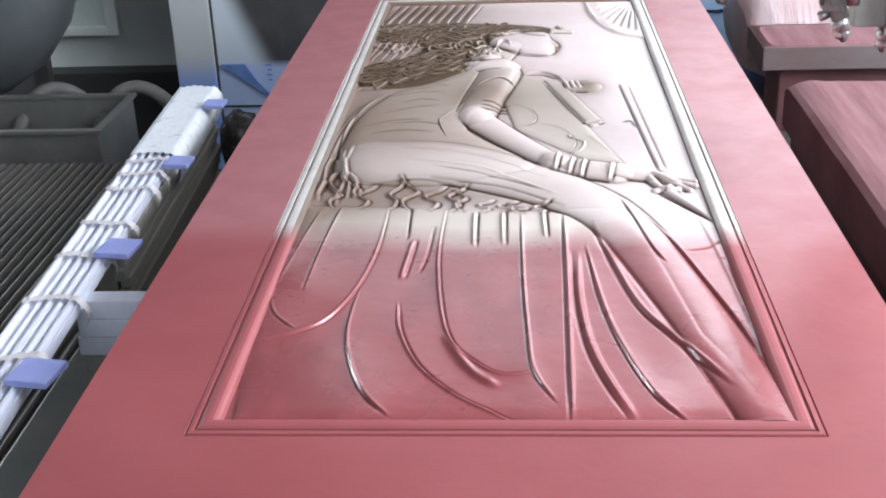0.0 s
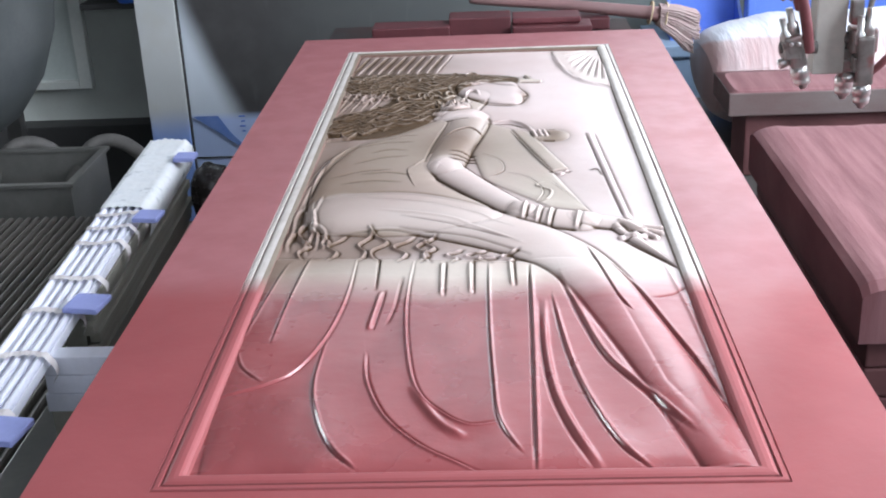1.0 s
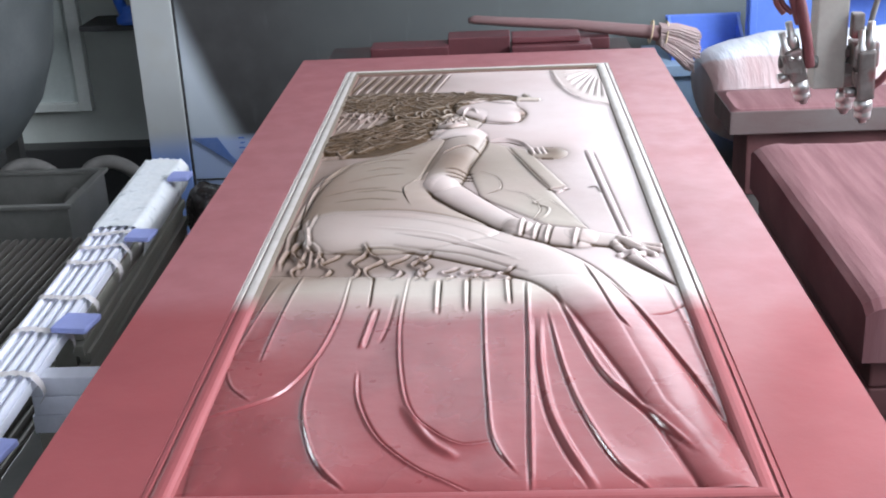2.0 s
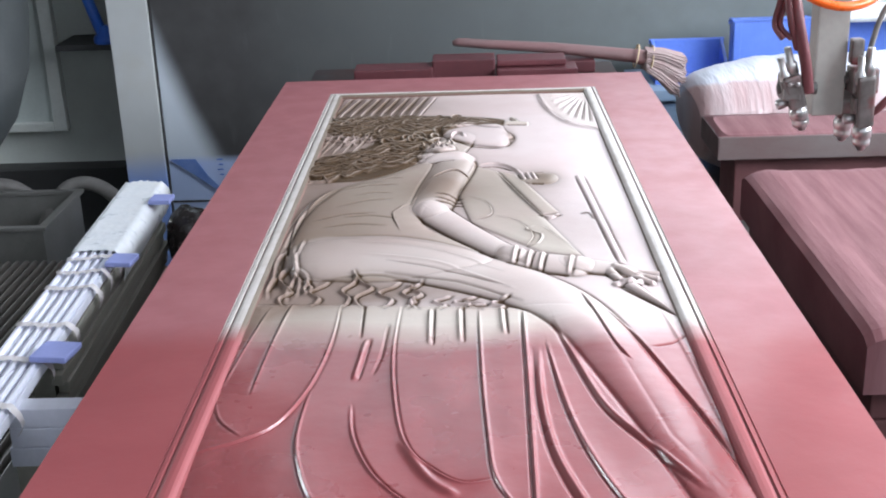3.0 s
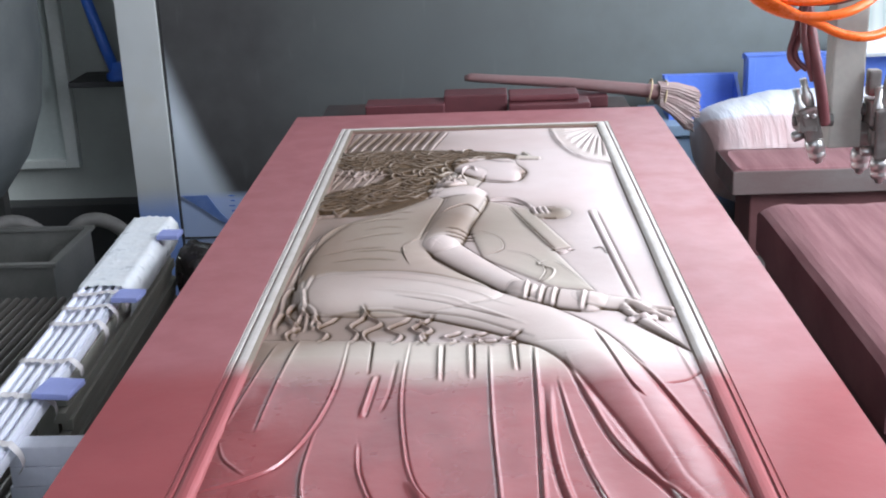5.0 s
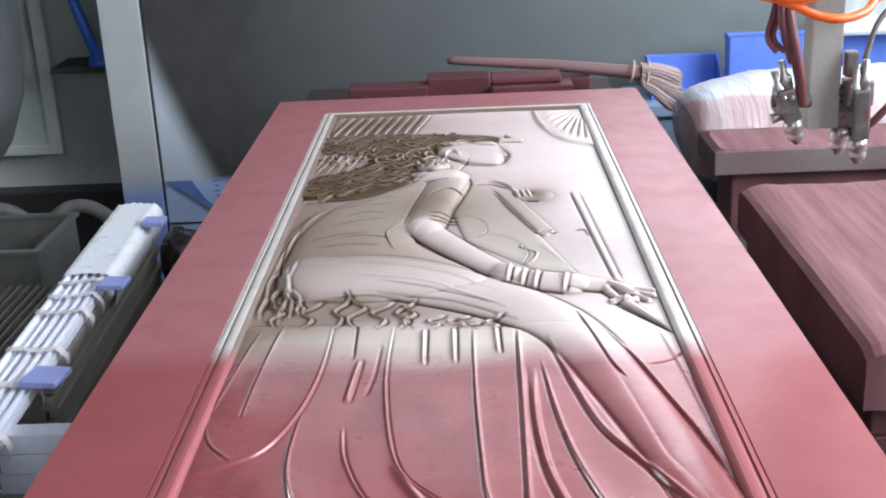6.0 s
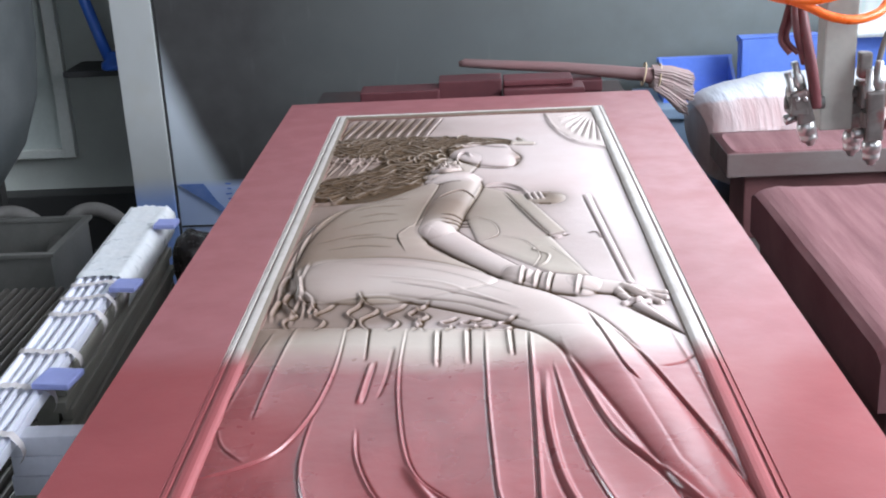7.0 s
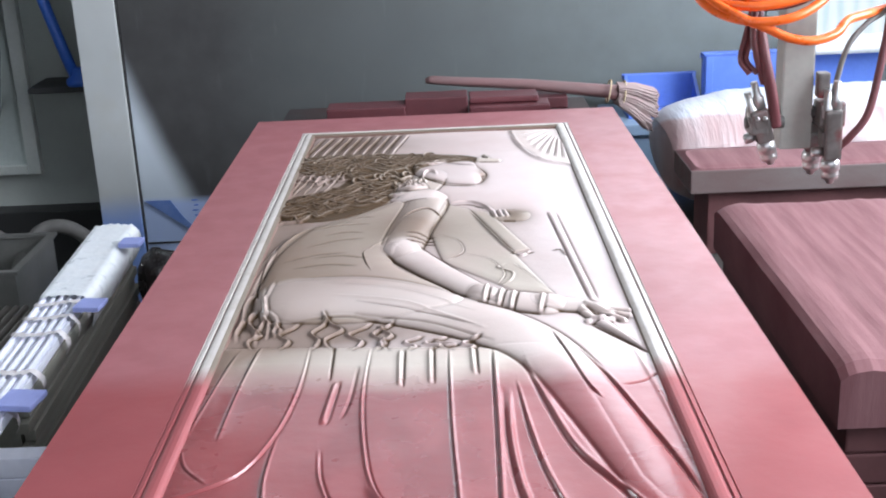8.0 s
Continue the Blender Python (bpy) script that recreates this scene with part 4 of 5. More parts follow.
part("red_face", cloth_box(0.594, 1.898, 1.752, 1.958, 0.7572, 0.7625, 0.0015, 40, 10, 5.0), M_REDTOP, plank, smooth=True)
# added support; its dark tone stands for the shade below the plank
tagged(link_mesh("support_block", box(0.64, 1.85, 1.78, 1.94, 0.54, 0.70, 0.004), M_REDEND_SHADED), "added block carrying the grey plank, darkened for the shade there", "block")


def sack_shape(over):
    """The swollen sack, or the loose film laid over its upper side."""
    bm = bmesh.new()
    nu, nv = 150, 30
    x0, x1 = 0.608, 1.95
    rows = []
    for i in range(nu + 1):
        u = i / nu
        x = x0 + (x1 - x0) * u
        d = min(u * (x1 - x0), (1 - u) * (x1 - x0))
        swell = 0.45 + 0.55 * math.sqrt(max(0.0, 1 - (1 - min(d / 0.30, 1.0)) ** 2))
        row = []
        for j in range(nv):
            a = 2 * math.pi * j / nv
            c, s = math.cos(a), math.sin(a)
            ry, rz = 0.235 * (0.75 + 0.25 * swell), 0.150 * swell
            k = 1 + 0.035 * noise.noise(Vector((x * 16, a * 0.6, 1.0))) + 0.022 * noise.noise(Vector((x * 45 + 3 * s, a * 0.5, 4.0)))
            y = 2.22 + ry * (abs(c) ** 0.8) * (1 if c > 0 else -1) * k
            z = 0.69 + rz * (abs(s) ** 0.85) * (1 if s > 0 else -1) * k
            row.append(bm.verts.new((x, y, max(z, 0.542))))
        rows.append(row)
    for r0, r1 in zip(rows, rows[1:]):
        for j in range(nv):
            if over != (4 <= j <= 12):
                continue
            bm.faces.new((r0[j], r0[(j + 1) % nv], r1[(j + 1) % nv], r1[j]))
    if not over:
        bm.faces.new(rows[0][::-1])
        bm.faces.new(rows[-1])
    bmesh.ops.delete(bm, geom=[v for v in bm.verts if not v.link_faces], context="VERTS")
    return bm


sack = thing("film_covered_sack", "plump sack under creased white film, dusted pink", "sack", at=(1.2, 2.22, 0.54))
part("sack_body", sack_shape(False), M_SACK, sack, smooth=True)
part("film_cover", sack_shape(True), M_SACK, sack, "white film draped over the top", True)


def crate(x0, x1, y0, y1, z0, z1, label, front=1.0):
    """A stacking bin; front is the share of the height that its front side covers."""
    c = thing("blue_crate", label, "crate", "blue crates at the wall", at=((x0 + x1) / 2, (y0 + y1) / 2, z0))
    t = 0.010
    part("bottom", box(x0, x1, y0, y1, z0, z0 + t), M_BLUE, c)
    part("back", box(x0, x1, y1 - t, y1, z0 + t, z1, 0.002), M_BLUE, c)
    part("front", box(x0 + t, x1 - t, y0, y0 + t, z0 + t, z0 + t + front * (z1 - z0 - t), 0.002), M_BLUE, c)
    for xa in (x0, x1 - t):
        b = bmesh.new()
        add_box(b, xa, xa + t, y0, y1 - t, z0 + t, z1, 0.001)
        for v in b.verts:
            if v.co.y < (y0 + y1) / 2 and v.co.z > (z0 + z1) / 2:
                v.co.z -= (1 - front) * 0.75 * (z1 - z0)
        part("side", b, M_BLUE, c)
    part("rim", box(x0 - 0.005, x1 + 0.005, y1 - 0.004, y1 + 0.004, z1 - 0.012, z1 + 0.003, 0.002), M_BLUE, c)
    if front == 1.0:
        part("lid", box(x0 - 0.004, x1 + 0.004, y0 - 0.004, y1 - 0.004, z1 + 0.001, z1 + 0.008, 0.002), M_BLUE, c)
        part("rib", box(x0 + 0.004, x0 + 0.026, y0 - 0.006, y0, z0 + 0.004, z1, 0.002), M_BLUE, c)
    return c


crate(0.598, 0.826, 2.74, 2.86, 0.66, 0.778, "low blue plastic bin with an open front", 0.18)
crate(0.829, 1.060, 2.73, 2.77, 0.66, 0.850, "tall shut blue plastic box against the wall")
crate(1.066, 1.40, 2.80, 2.86, 0.66, 0.832, "low shut blue plastic box under crumpled film")
bench = thing("wall_bench", "pale blue painted bench against the wall", "bench", at=(1.1, 2.8, 0))
M_BENCH = plain("bench_blue", (0.22, 0.33, 0.47), (0.30, 0.41, 0.54), 0.6, scale=6)
part("top", box(0.53, 2.2, 2.66, 2.98, 0.625, 0.66, 0.004), M_BENCH, bench)
part("front", box(0.55, 2.18, 2.68, 2.70, 0.02, 0.625, 0.002), M_BENCH, bench)
for x in (0.57, 2.12):
    part("leg", box(x, x + 0.04, 2.90, 2.94, 0.0, 0.625), M_BENCH, bench)
conduit = thing("wall_conduit", "pale grey cable conduit with a small box", "conduit", at=(1.17, 2.98, 0.9))
part("pipe", tube([Vector((1.172, 2.988, 0.965)), Vector((1.172, 2.988, 1.20))], 0.010, 10), M_BOARDPALE, conduit, smooth=True)
part("box", box(1.156, 1.190, 2.966, 2.999, 0.918, 0.968, 0.004), M_POST, conduit, "dull metal switch box")
tagged(link_mesh("wall_screw", add_lathe(bmesh.new(), [(0.002, 0.0), (0.006, 0.001), (0.005, 0.003), (0.002, 0.004)], Matrix.Translation((1.128, 2.9995, 0.905)) @ Matrix.Rotation(radians(90), 4, "X"), 10), M_WHITE), "small white screw cap on the wall", "screw")
wrap = link_mesh("plastic_film", cloth_box(1.125, 1.55, 2.72, 2.93, 0.8405, 0.868, 0.022, 40, 24, 8.0, False), M_FILM, True)
tagged(wrap, "crumpled clear plastic film on a blue crate", "film")

# ---- left side: bundles of primed mouldings with blue spacers ----
BX, BY, BA = -0.643, 0.98, radians(2.2)
BM = Matrix.Translation((BX, BY, 0)) @ Matrix.Rotation(BA, 4, "Z")
bundle = thing("moulding_bundle", "bundle of white-primed mouldings bound with tape", "bundle", at=(BX, BY, 0.77))
strip_w = 0.0152


def strip_mesh(y0, y1):
    """A moulding strip with a rounded bead and a quirk."""
    prof = ((-0.0073, 0), (-0.0073, 0.014), (-0.006, 0.0185), (-0.0015, 0.020), (0.0022, 0.0185), (0.0032, 0.0105), (0.005, 0.0105), (0.0056, 0.0155), (0.0073, 0.015), (0.0073, 0))
    b = bmesh.new()
    r = [[b.verts.new((x, y, z)) for x, z in prof] for y in (y0, y1)]
    n = len(prof)
    for k in range(n):
        b.faces.new((r[0][k], r[1][k], r[1][(k + 1) % n], r[0][(k + 1) % n]))
    b.faces.new(r[0])
    b.faces.new(r[1][::-1])
    bmesh.ops.recalc_face_normals(b, faces=b.faces)
    me = bpy.data.meshes.new("strip")
    b.to_mesh(me)
    b.free()
    me.materials.append(M_WHITE)
    return me


top_strip = strip_mesh(-1.15, 0.41)
rs = random.Random(2)
for k in range(5):
    ob = new("strip", top_strip)
    ob.parent = bundle
    ob.matrix_parent_inverse = Matrix.Translation(-bundle.location)
    ob.matrix_basis = BM @ pose(-2 * strip_w + strip_w * k, rs.uniform(-0.01, 0.01), 0.770 + rs.uniform(-0.0015, 0.001), 0, 0, 0)
def band(y, w=0.012, grow=0.0, z0=0.752):
    """A strap of film round the upper laths, sagging a little between them."""
    b = bmesh.new()
    n = max(2, round(2 * w / 0.012))
    out = [(-0.041 - grow, z0), (-0.041 - grow, 0.778)] + [(-0.037 + 0.0074 * k, 0.7912 + grow - 0.002 * (k % 2)) for k in range(11)] + [(0.043 + grow, 0.786), (0.049 + 1.5 * grow, 0.776), (0.050 + 1.5 * grow, 0.764), (0.044 + grow, z0)]
    rows = []
    for j in range(n + 1):
        s = -w + 2 * w * j / n
        row = []
        for x, z in out:
            c = noise.noise(Vector((x * 60, (y + s) * 45, z * 30)))
            row.append(b.verts.new(BM @ Vector((x + (0.0025 * c if abs(x) > 0.04 else 0), y + s + 0.005 * math.sin(x * 70 + y * 9), z + 0.003 * abs(c)))))
        rows.append(row)
    for r0, r1 in zip(rows, rows[1:]):
        for k in range(len(out) - 1):
            b.faces.new((r0[k], r0[k + 1], r1[k + 1], r1[k]))
    return b


for y in (-0.02, -0.085, -0.155, -0.30, -0.42, -0.56, -0.72):
    part("tape_band", band(y, 0.008, 0.001), M_TAPE, bundle, "strip of pale packing film", True)
part("film_sleeve", band(0.215, 0.205, 0.002, 0.735), M_FILM, bundle, "white film over the bundle's end", True)

for x, y, s, a in ((-0.588, 1.262, 0.023, -3), (-0.575, 0.930, 0.025, -6), (-0.571, 0.570, 0.030, -8), (-0.562, 0.212, 0.031, -9)):
    ob = link_mesh("foam_spacer", box(-s * 0.95, s * 0.85, -s * 0.9, s * 0.9, 0, 0.009, 0.002), M_BLUECARD)
    ob.matrix_basis = pose(x, y, 0.7925, 0, 0, a)
    tagged(ob, "small blue foam spacer lying over the bundle's edge", "spacer", "foam spacers on the bundle")

raw = thing("raw_lath_stack", "stack of dusty grey-brown raw laths", "stack", at=(BX, 1.0, 0.556))
raw_me = bpy.data.meshes.new("lath")
b = box(-0.0085, 0.0085, 0.0, 0.73, 0, 0.0172, 0.001)
b.to_mesh(raw_me)
b.free()
raw_me.materials.append(M_SIDE)
for row in range(11):
    for k in range(4):
        if k in (1, 2) and row < 10:
            continue
        ob = new("lath", raw_me)
        ob.parent = raw
        ob.matrix_parent_inverse = Matrix.Translation(-raw.location)
        ob.matrix_basis = BM @ pose(-0.027 + 0.018 * k + rs.uniform(-0.004, 0.004), -0.34 + rs.uniform(-0.012, 0.012), 0.556 + 0.0194 * row, 0, 0, rs.uniform(-0.2, 0.2))
part("core", box(-0.016, 0.016, -0.33, 0.36, 0.556, 0.749, 0, BM), M_SIDE, raw)
trestle = thing("bundle_trestle", "dark steel trestle carrying the bundles", "trestle", at=(-0.63, 0.6, 0))
part("beam", box(-0.72, -0.48, -0.4, 1.42, 0.50, 0.555, 0.004), M_STEEL, trestle)
for y in (-0.3, 1.3):
    for x in (-0.70, -0.52):
        part("leg", box(x - 0.02, x + 0.02, y - 0.02, y + 0.02, 0, 0.50), M_STEEL, trestle)

short = thing("short_lath_pile", "pile of short white laths under the bundle", "pile", at=(-0.57, 0.58, 0.556))
for row in range(3):
    part("lath", box(-0.604 + 0.004 * (row % 2), -0.462 + 0.005 * (row % 2), 0.440, 0.472, 0.690 + 0.0290 * row, 0.7183 + 0.0290 * row, 0.002), M_WHITE, short)
part("bearer", box(-0.60, -0.47, 0.442, 0.470, 0.556, 0.690, 0.002), M_SIDE, short, "dark bearer block")
tagged(link_mesh("bearer_block", box(-0.66, -0.53, -0.25, -0.20, 0.556, 0.7695, 0.002), M_SIDE), "dark block under the bundle", "block")

# ---- recess on the left: bin with hoses, slatted bed, tank, trim, blue pipe ----
# crumpled lump added as a stand-in for a dark roll
bag = bmesh.new()
add_lathe(bag, [(0.036, 0.0), (0.042, 0.02), (0.040, 0.07), (0.046, 0.12), (0.043, 0.16), (0.034, 0.185), (0.015, 0.195)], Matrix.Translation((-0.562, 1.345, 0.555)), 28)
for v in bag.verts:
    v.co += 0.010 * noise.noise_vector(v.co * 45)
    v.co.z = max(v.co.z, 0.5555)
tagged(link_mesh("black_bag", bag, plain("black_film", (0.02, 0.018, 0.018), (0.05, 0.04, 0.038), 0.25, scale=30, relief=0.6), True), "crumpled dark lump for a dark roll beside the bundle's end", "bag")
structure("sheet_joint", box(-1.028, -0.72, 2.9945, 3.02, 0.232, 0.237), M_BLACK, "thin dark joint across the blue-painted wall", "trim")

bin_ = thing("sheet_metal_bin", "open grey sheet-metal bin in the recess", "bin", at=(-1.6, 2.4, 0))
for q in ((-2.0, -1.22, 2.26, 2.266, 0.0, 0.395), (-2.0, -1.22, 2.604, 2.61, 0.0, 0.395), (-2.0, -1.994, 2.266, 2.604, 0.0, 0.395), (-1.226, -1.22, 2.266, 2.604, 0.0, 0.395)):
    part("side", box(*q), M_GREYBOX, bin_)
for q in ((-2.01, -1.208, 2.250, 2.272), (-2.01, -1.208, 2.598, 2.620), (-1.232, -1.208, 2.272, 2.598)):
    part("rim", box(*q, 0.395, 0.407, 0.002), M_GREYBOX, bin_)
part("bottom", box(-1.994, -1.226, 2.266, 2.604, 0.0, 0.01), M_GREYBOX, bin_)
for dx in (0.0, -0.27):
    h = spline([(-1.36 + dx, 2.42, 0.03), (-1.345 + dx, 2.55, 0.25), (-1.30 + dx, 2.66, 0.372), (-1.235 + dx, 2.70, 0.400), (-1.16 + dx, 2.72, 0.360), (-1.11 + dx, 2.74, 0.26), (-1.09 + dx, 2.76, 0.03)], 14)
    ob = link_mesh("duct_hose", tube(h, 0.023, 12, ribs=0.06), M_HOSE, True)
    tagged(ob, "ribbed grey suction hose arching out of the bin", "hose", "suction hoses")
# black box in place of the shade at the foot of the recess
tagged(link_mesh("dark_skirting", box(-2.9, -1.18, 3.20, 3.30, 0.0, 0.305, 0.004), M_BLACK), "black box standing for the shade along the recess foot", "housing", kind="structure")

bed = thing("slatted_bed", "low bed of dark steel rods", "slatted bed", at=(-1.4, 1.2, 0))
rod_me = bpy.data.meshes.new("rod")
b = tube([Vector((0, 0.3, 0)), Vector((0, 1.98, 0))], 0.008, 8)
b.to_mesh(rod_me)
b.free()
rod_me.materials.append(M_ROD)
for k in range(40):
    ob = new("rod", rod_me)
    ob.parent = bed
    ob.matrix_parent_inverse = Matrix.Translation(-bed.location)
    ob.location = (-0.80 - 0.0245 * k, 0, 0.40)
for y in (0.4, 1.1, 1.45, 1.72, 1.95):
    part("cross_bar", box(-1.78, -0.78, y - 0.010, y + 0.010, 0.370, 0.392, 0.002), M_STEEL, bed)
for x in (-1.72, -0.84):
    for y in (0.4, 1.95):
        part("leg", box(x - 0.009, x + 0.009, y - 0.009, y + 0.009, 0, 0.370), M_STEEL, bed)

tank = thing("round_tank", "dark grey rounded tank standing in the recess", "tank", at=(-1.86, 2.78, 0))
b = bmesh.new()
add_lathe(b, [(0.05, 0.36), (0.18, 0.38), (0.30, 0.46), (0.39, 0.58), (0.45, 0.74), (0.475, 0.92), (0.48, 1.1), (0.48, 1.7), (0.40, 1.85)], Matrix.Translation((-1.86, 2.78, 0)), 48)
part("shell", b, M_TANK, tank, smooth=True)
for a in (40, 160, 280):
    x, y = -1.86 + 0.28 * math.cos(radians(a)), 2.78 + 0.28 * math.sin(radians(a))
    part("leg", box(x - 0.025, x + 0.025, y - 0.025, y + 0.025, 0.0, 0.47), M_STEEL, tank)

b = bmesh.new()
for x0, x1, z0, z1 in ((-1.505, -1.458, 0.43, 2.2), (-2.05, -2.0, 0.43, 2.2), (-2.0, -1.505, 0.43, 0.462)):
    add_box(b, x0, x1, 3.262, 3.30, z0, z1, 0.004)
structure("door_trim", b, M_BOARDPALE, "pale painted trim of a blocked opening", "trim")
structure("door_infill", box(-2.0, -1.505, 3.285, 3.30, 0.462, 2.2), plain("infill_grey", (0.42, 0.47, 0.45), (0.48, 0.53, 0.51), 0.7, scale=2), "dull grey infill of the opening", "wall")

pipe = thing("blue_pipe_stand", "blue pipe with a flange on a dark bracket", "pipe", at=(-1.23, 3.12, 0.78))
part("pipe", tube([Vector((-1.238, 3.12, 0.80)), Vector((-1.262, 3.12, 0.88)), Vector((-1.30, 3.12, 1.02)), Vector((-1.42, 3.12, 1.5)), Vector((-1.8, 3.12, 3.0))], 0.019, 14), M_BLUEPIPE, pipe, smooth=True)
b = bmesh.new()
add_lathe(b, [(0.038, 0.0), (0.042, 0.006), (0.041, 0.022), (0.026, 0.034), (0.021, 0.06)], Matrix.Translation((-1.228, 3.12, 0.775)), 20)
part("flange", b, M_BLUEPIPE, pipe, smooth=True)
part("bracket", box(-1.40, -1.18, 3.09, 3.30, 0.755, 0.775, 0.004), M_BLACK, pipe)

b = bmesh.new()
outline = ((-1.022, 0.388), (-0.935, 0.388), (-0.895, 0.325), (-0.845, 0.27), (-0.868, 0.276), (-0.962, 0.345))
near_v, far_v = ([b.verts.new((x, y, z)) for x, z in outline] for y in (2.990, 2.994))
b.faces.new(near_v)
b.faces.new(far_v[::-1])
for k in range(6):
    b.faces.new((near_v[k], far_v[k], far_v[(k + 1) % 6], near_v[(k + 1) % 6]))
bmesh.ops.recalc_face_normals(b, faces=b.faces)
tagged(link_mesh("torn_blue_sheet", b, plain("blue_paper", (0.10, 0.20, 0.52), (0.20, 0.30, 0.60), 0.6, scale=14)), "torn piece of dark blue sheet stuck on the wall", "sheet")
for k in range(4):
    z = 0.385 - 0.018 * k
    tagged(link_mesh("wall_mark", box(-0.862 + 0.006 * (k % 2), -0.842, 2.9965, 2.9995, z - 0.0035, z), M_BLUEPIPE), "short blue printed bar on the pale wall", "marking", "printed bars", "structure")

# ---- spray head on its post ----
GXC, GYC = 0.551, 0.83
head = thing("spray_gantry_head", "spraying head with guns and hose coils on a grey post", "spraying machine", at=(GXC, GYC, 1.045))
part("post", box(GXC - 0.0235, GXC + 0.0235, GYC - 0.020, GYC + 0.020, 1.045, 3.0, 0.003), M_POST, head)


def gun(x, y, z, lean, long):
    m = Matrix.Translation((x, y, z)) @ Matrix.Rotation(radians(lean), 4, "Y") @ Matrix.Rotation(radians(8), 4, "X")
    b = bmesh.new()
    add_lathe(b, [(0.003, -0.008), (0.006, -0.006), (0.007, 0.0), (0.012, 0.002), (0.013, 0.010), (0.011, 0.013), (0.014, 0.016), (0.014, 0.026), (0.011, 0.035)], m, 16)
    body = bmesh.new()
    add_box(body, -0.013, 0.013, -0.014, 0.014, 0.034, 0.034 + long, 0.004, m)
    add_box(body, -0.017, 0.009, -0.010, 0.010, 0.055, 0.08, 0.003, m)
    g = part("gun", body, M_GUN, head, "spray gun body spattered with paint")
    part("air_cap", b, M_CHROME, g, "shiny chrome air cap", True)
    for dx, dz in ((0.006, 0.0), (-0.007, -0.012)):
        b = bmesh.new()
        add_lathe(b, [(0.005, 0.03 + long + dz), (0.0085, 0.034 + long + dz), (0.0085, 0.05 + long + dz), (0.0055, 0.054 + long + dz), (0.0055, 0.075 + long + dz)], m @ Matrix.Translation((dx, 0, 0)), 12)
        part("fitting", b, M_CHROME, g, "chrome hose fitting", True)
    b = bmesh.new()
    add_lathe(b, [(0.006, 0.0), (0.008, 0.003), (0.008, 0.014), (0.005, 0.016)], m @ Matrix.Translation((-0.013, 0, 0.045)) @ Matrix.Rotation(radians(-90), 4, "Y"), 10)
    part("knob", b, M_CHROME, g, "knurled adjusting knob", True)
    return m @ Vector((0.003, 0, 0.09 + long))


g1 = gun(0.514, GYC - 0.02, 1.031, -18, 0.052)
g2 = gun(0.604, GYC - 0.025, 0.999, -4, 0.078)
g3 = gun(0.586, GYC + 0.012, 1.004, -2, 0.030)
part("clamp_bar", tube([Vector((0.474, GYC - 0.025, 1.091)), Vector((0.530, GYC - 0.025, 1.089))], 0.0095, 14), M_STEEL, head, smooth=True)
part("clamp_bar", tube([Vector((0.572, GYC - 0.012, 1.100)), Vector((0.622, GYC - 0.012, 1.100))], 0.0095, 14), M_STEEL, head, smooth=True)
for x, z, w, h in ((0.492, 1.092, 0.014, 0.019), (0.598, 1.100, 0.019, 0.019)):
    part("clamp", box(x - w, x + w, GYC - 0.042, GYC - 0.002, z - h, z + h, 0.004), M_GUN, head)
    for dx in (-0.4, 0.4):
        b = bmesh.new()
        add_lathe(b, [(0.0035, 0.0), (0.0035, 0.004), (0.002, 0.005)], Matrix.Translation((x + dx * w, GYC - 0.042, z + 0.4 * h)) @ Matrix.Rotation(radians(90), 4, "X"), 8)
        part("bolt", b, M_CHROME, head)
part("valve", box(0.578, 0.596, GYC - 0.030, GYC - 0.008, 1.122, 1.160, 0.004), M_GUN, head, "small metal valve block")
for dx, c in ((0.0, 0.462), (0.012, 0.470)):
    part("fluid_hose", tube(spline([g1 + Vector((dx, 0, 0)), Vector((c, GYC - 0.03, 1.185)), Vector((c + 0.008, GYC - 0.02, 1.215)), Vector((0.49, GYC, 1.28))], 10), 0.0042, 8), M_MAROON, head, smooth=True)
part("fluid_hose", tube(spline([(0.516, GYC - 0.035, 1.085), (0.508, GYC - 0.04, 1.13), (0.492, GYC - 0.04, 1.20), (0.487, GYC - 0.02, 1.26), (0.50, GYC, 1.36)], 10), 0.0085, 10), M_MAROON, head, smooth=True)
part("fluid_hose", tube(spline([(0.497, GYC - 0.035, 1.15), (0.484, GYC - 0.04, 1.19), (0.480, GYC - 0.03, 1.24), (0.50, GYC, 1.34)], 10), 0.006, 8), M_MAROON, head, smooth=True)
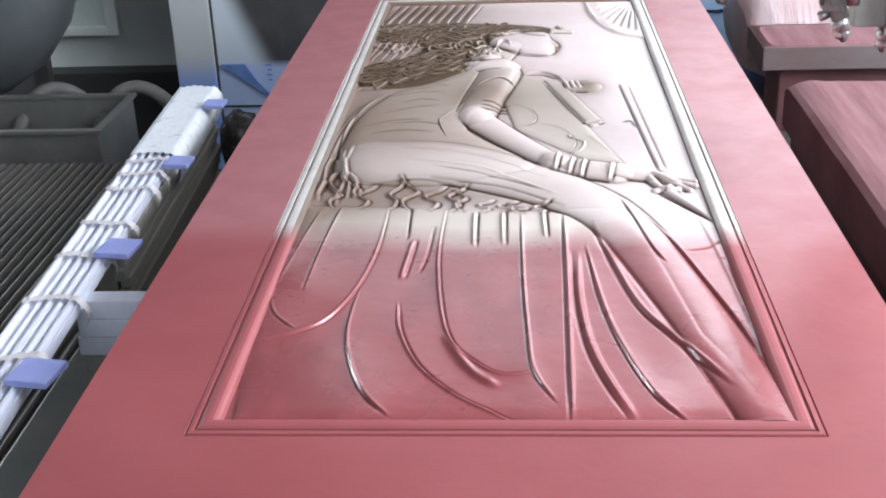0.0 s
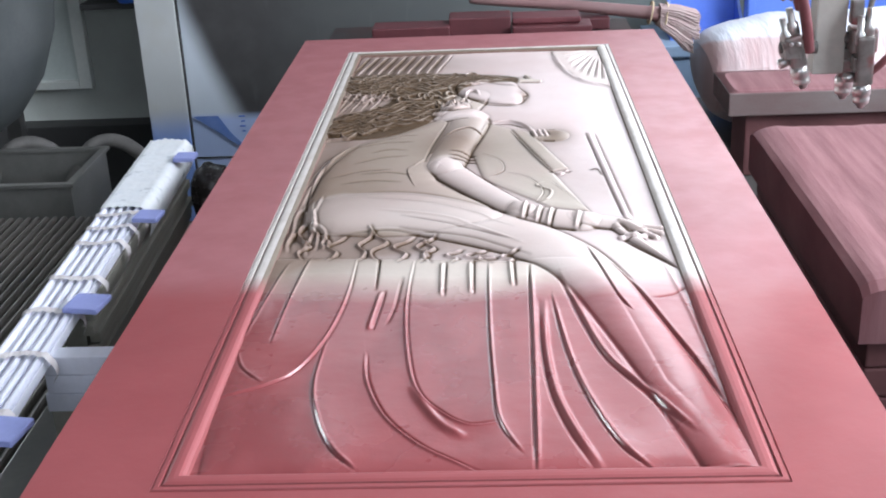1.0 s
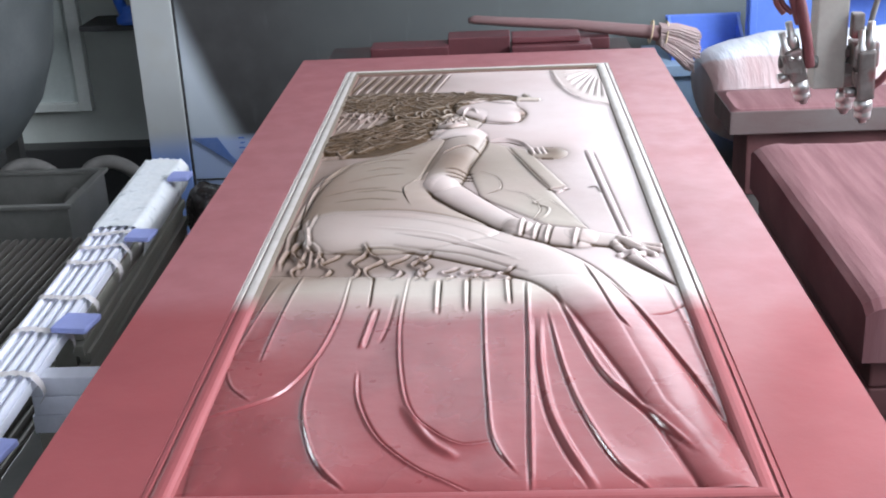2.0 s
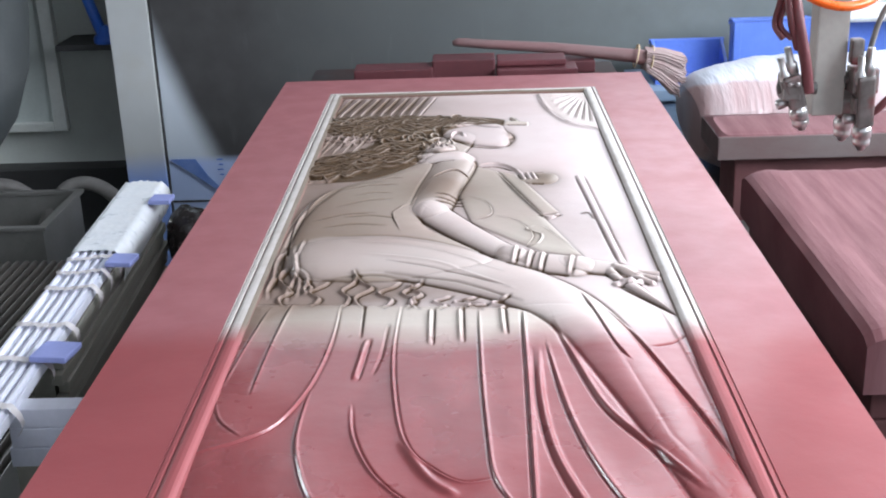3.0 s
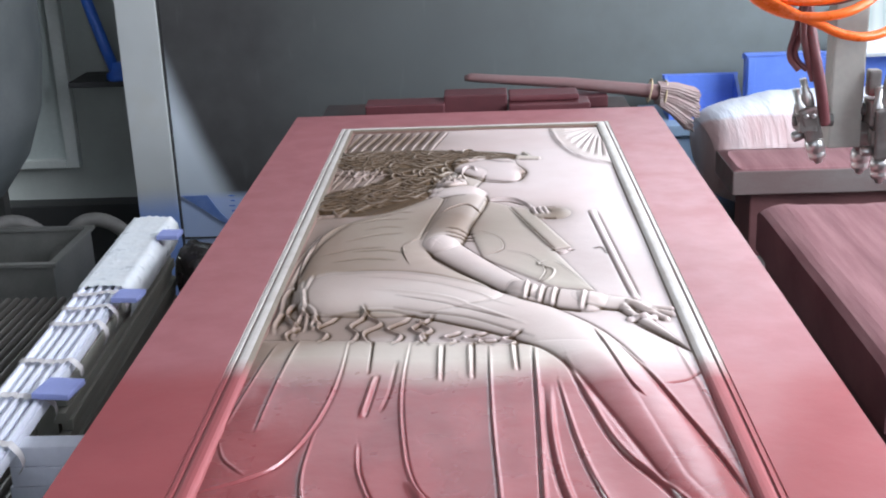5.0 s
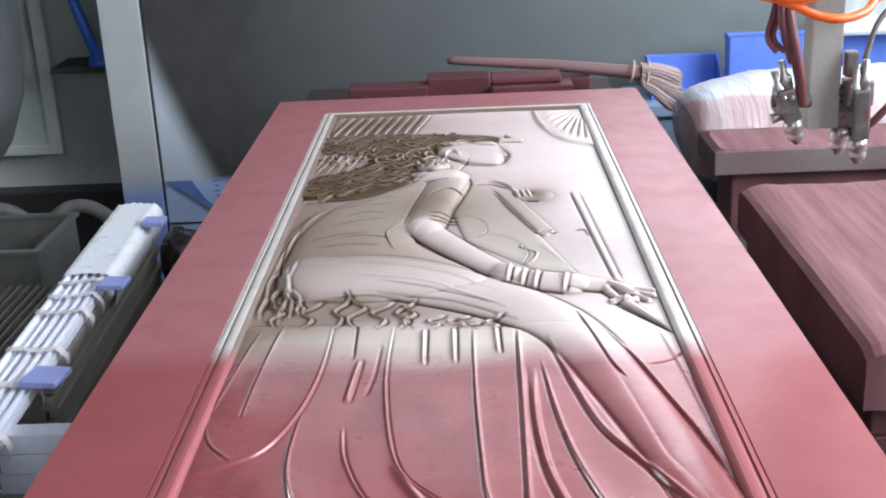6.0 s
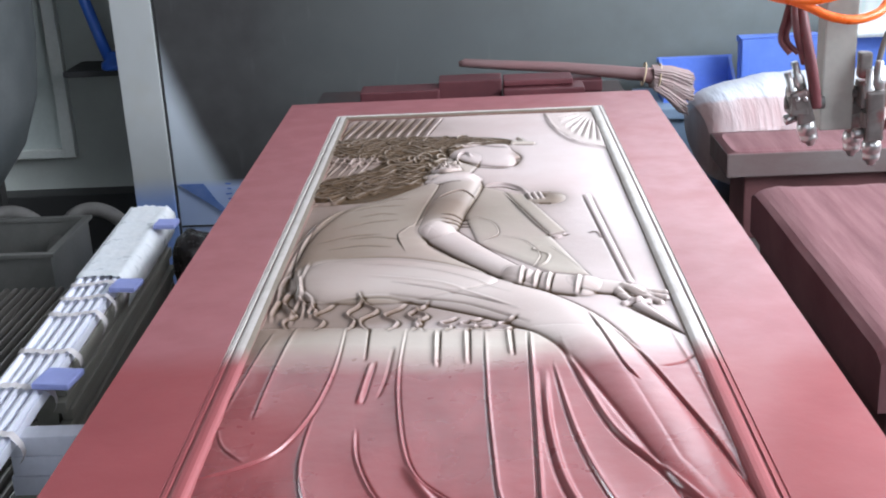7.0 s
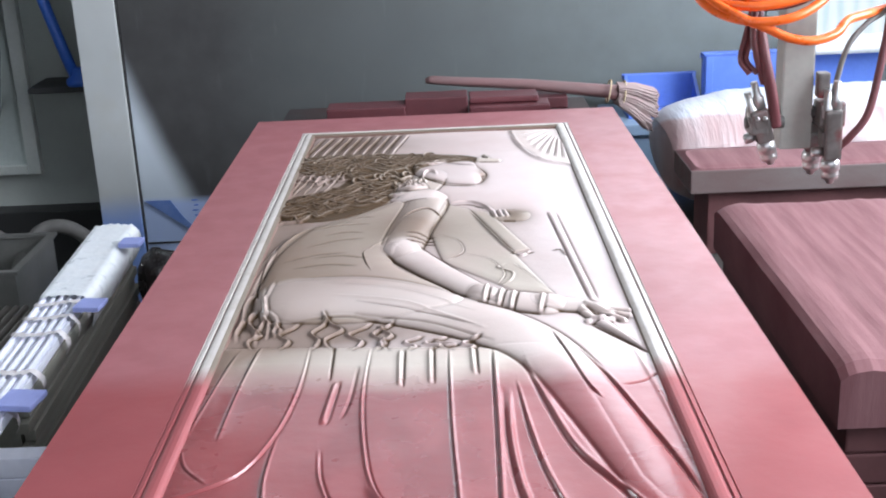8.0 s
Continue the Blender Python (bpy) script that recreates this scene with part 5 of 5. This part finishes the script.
part("air_hose", tube(spline([(0.600, GYC - 0.03, 1.118), (0.604, GYC - 0.03, 1.150), (0.617, GYC - 0.03, 1.198), (0.645, GYC - 0.02, 1.228), (0.690, GYC - 0.01, 1.262), (0.80, GYC, 1.42), (0.86, GYC, 2.99)], 10), 0.0042, 8), M_HOSE, head, "thin grey air hose", True)
part("fluid_hose", tube(spline([(0.608, GYC - 0.03, 1.045), (0.626, GYC - 0.04, 1.066), (0.650, GYC - 0.04, 1.102), (0.667, GYC - 0.03, 1.176), (0.678, GYC - 0.02, 1.255), (0.69, GYC, 1.50), (0.70, GYC, 2.99)], 10), 0.0058, 8), M_MAROON, head, smooth=True)
# coil: loose loops sagging towards the guns
LOOPS = ((0.492, 1.282, 0.102, 0.05, 0), (0.500, 1.300, 0.094, -0.02, 0), (0.486, 1.303, 0.108, 0.10, 0), (0.498, 1.288, 0.084, 0.02, 1), (0.506, 1.318, 0.098, -0.10, 0), (0.490, 1.330, 0.112, 0.04, 0))
for k, (cx, cz, ra, tilt, dark) in enumerate(LOOPS):
    ring = []
    for j in range(48):
        a = 2 * math.pi * j / 48
        w = 1 + 0.05 * math.sin(2 * a + 1.7 * k) + 0.03 * math.sin(3 * a + k)
        x, d = ra * w * math.cos(a), ra * w * math.sin(a)
        ring.append(Vector((cx + x, GYC - 0.035 + 0.008 * k + 0.70 * d, cz + 0.016 + 0.45 * d + tilt * x)))
    m = M_MAROON if dark else M_ORANGE
    part("hose_loop", tube(ring, 0.0062 if dark else 0.0066, 10, True), m, head, "dark red fluid hose in the coil" if dark else "coil of bright orange air hose", True)
part("hose_loop", tube(spline([(0.392, GYC - 0.02, 1.335), (0.402, GYC - 0.07, 1.285), (0.440, GYC - 0.10, 1.258), (0.476, GYC - 0.105, 1.242), (0.510, GYC - 0.105, 1.226), (0.545, GYC - 0.10, 1.220), (0.580, GYC - 0.085, 1.226), (0.604, GYC - 0.06, 1.240), (0.640, GYC - 0.03, 1.243), (0.690, GYC, 1.248), (0.90, GYC + 0.05, 1.28), (1.3, GYC + 0.1, 1.6), (1.5, GYC + 0.1, 2.99)], 10), 0.0066, 10), M_ORANGE, head, "orange air hose", True)
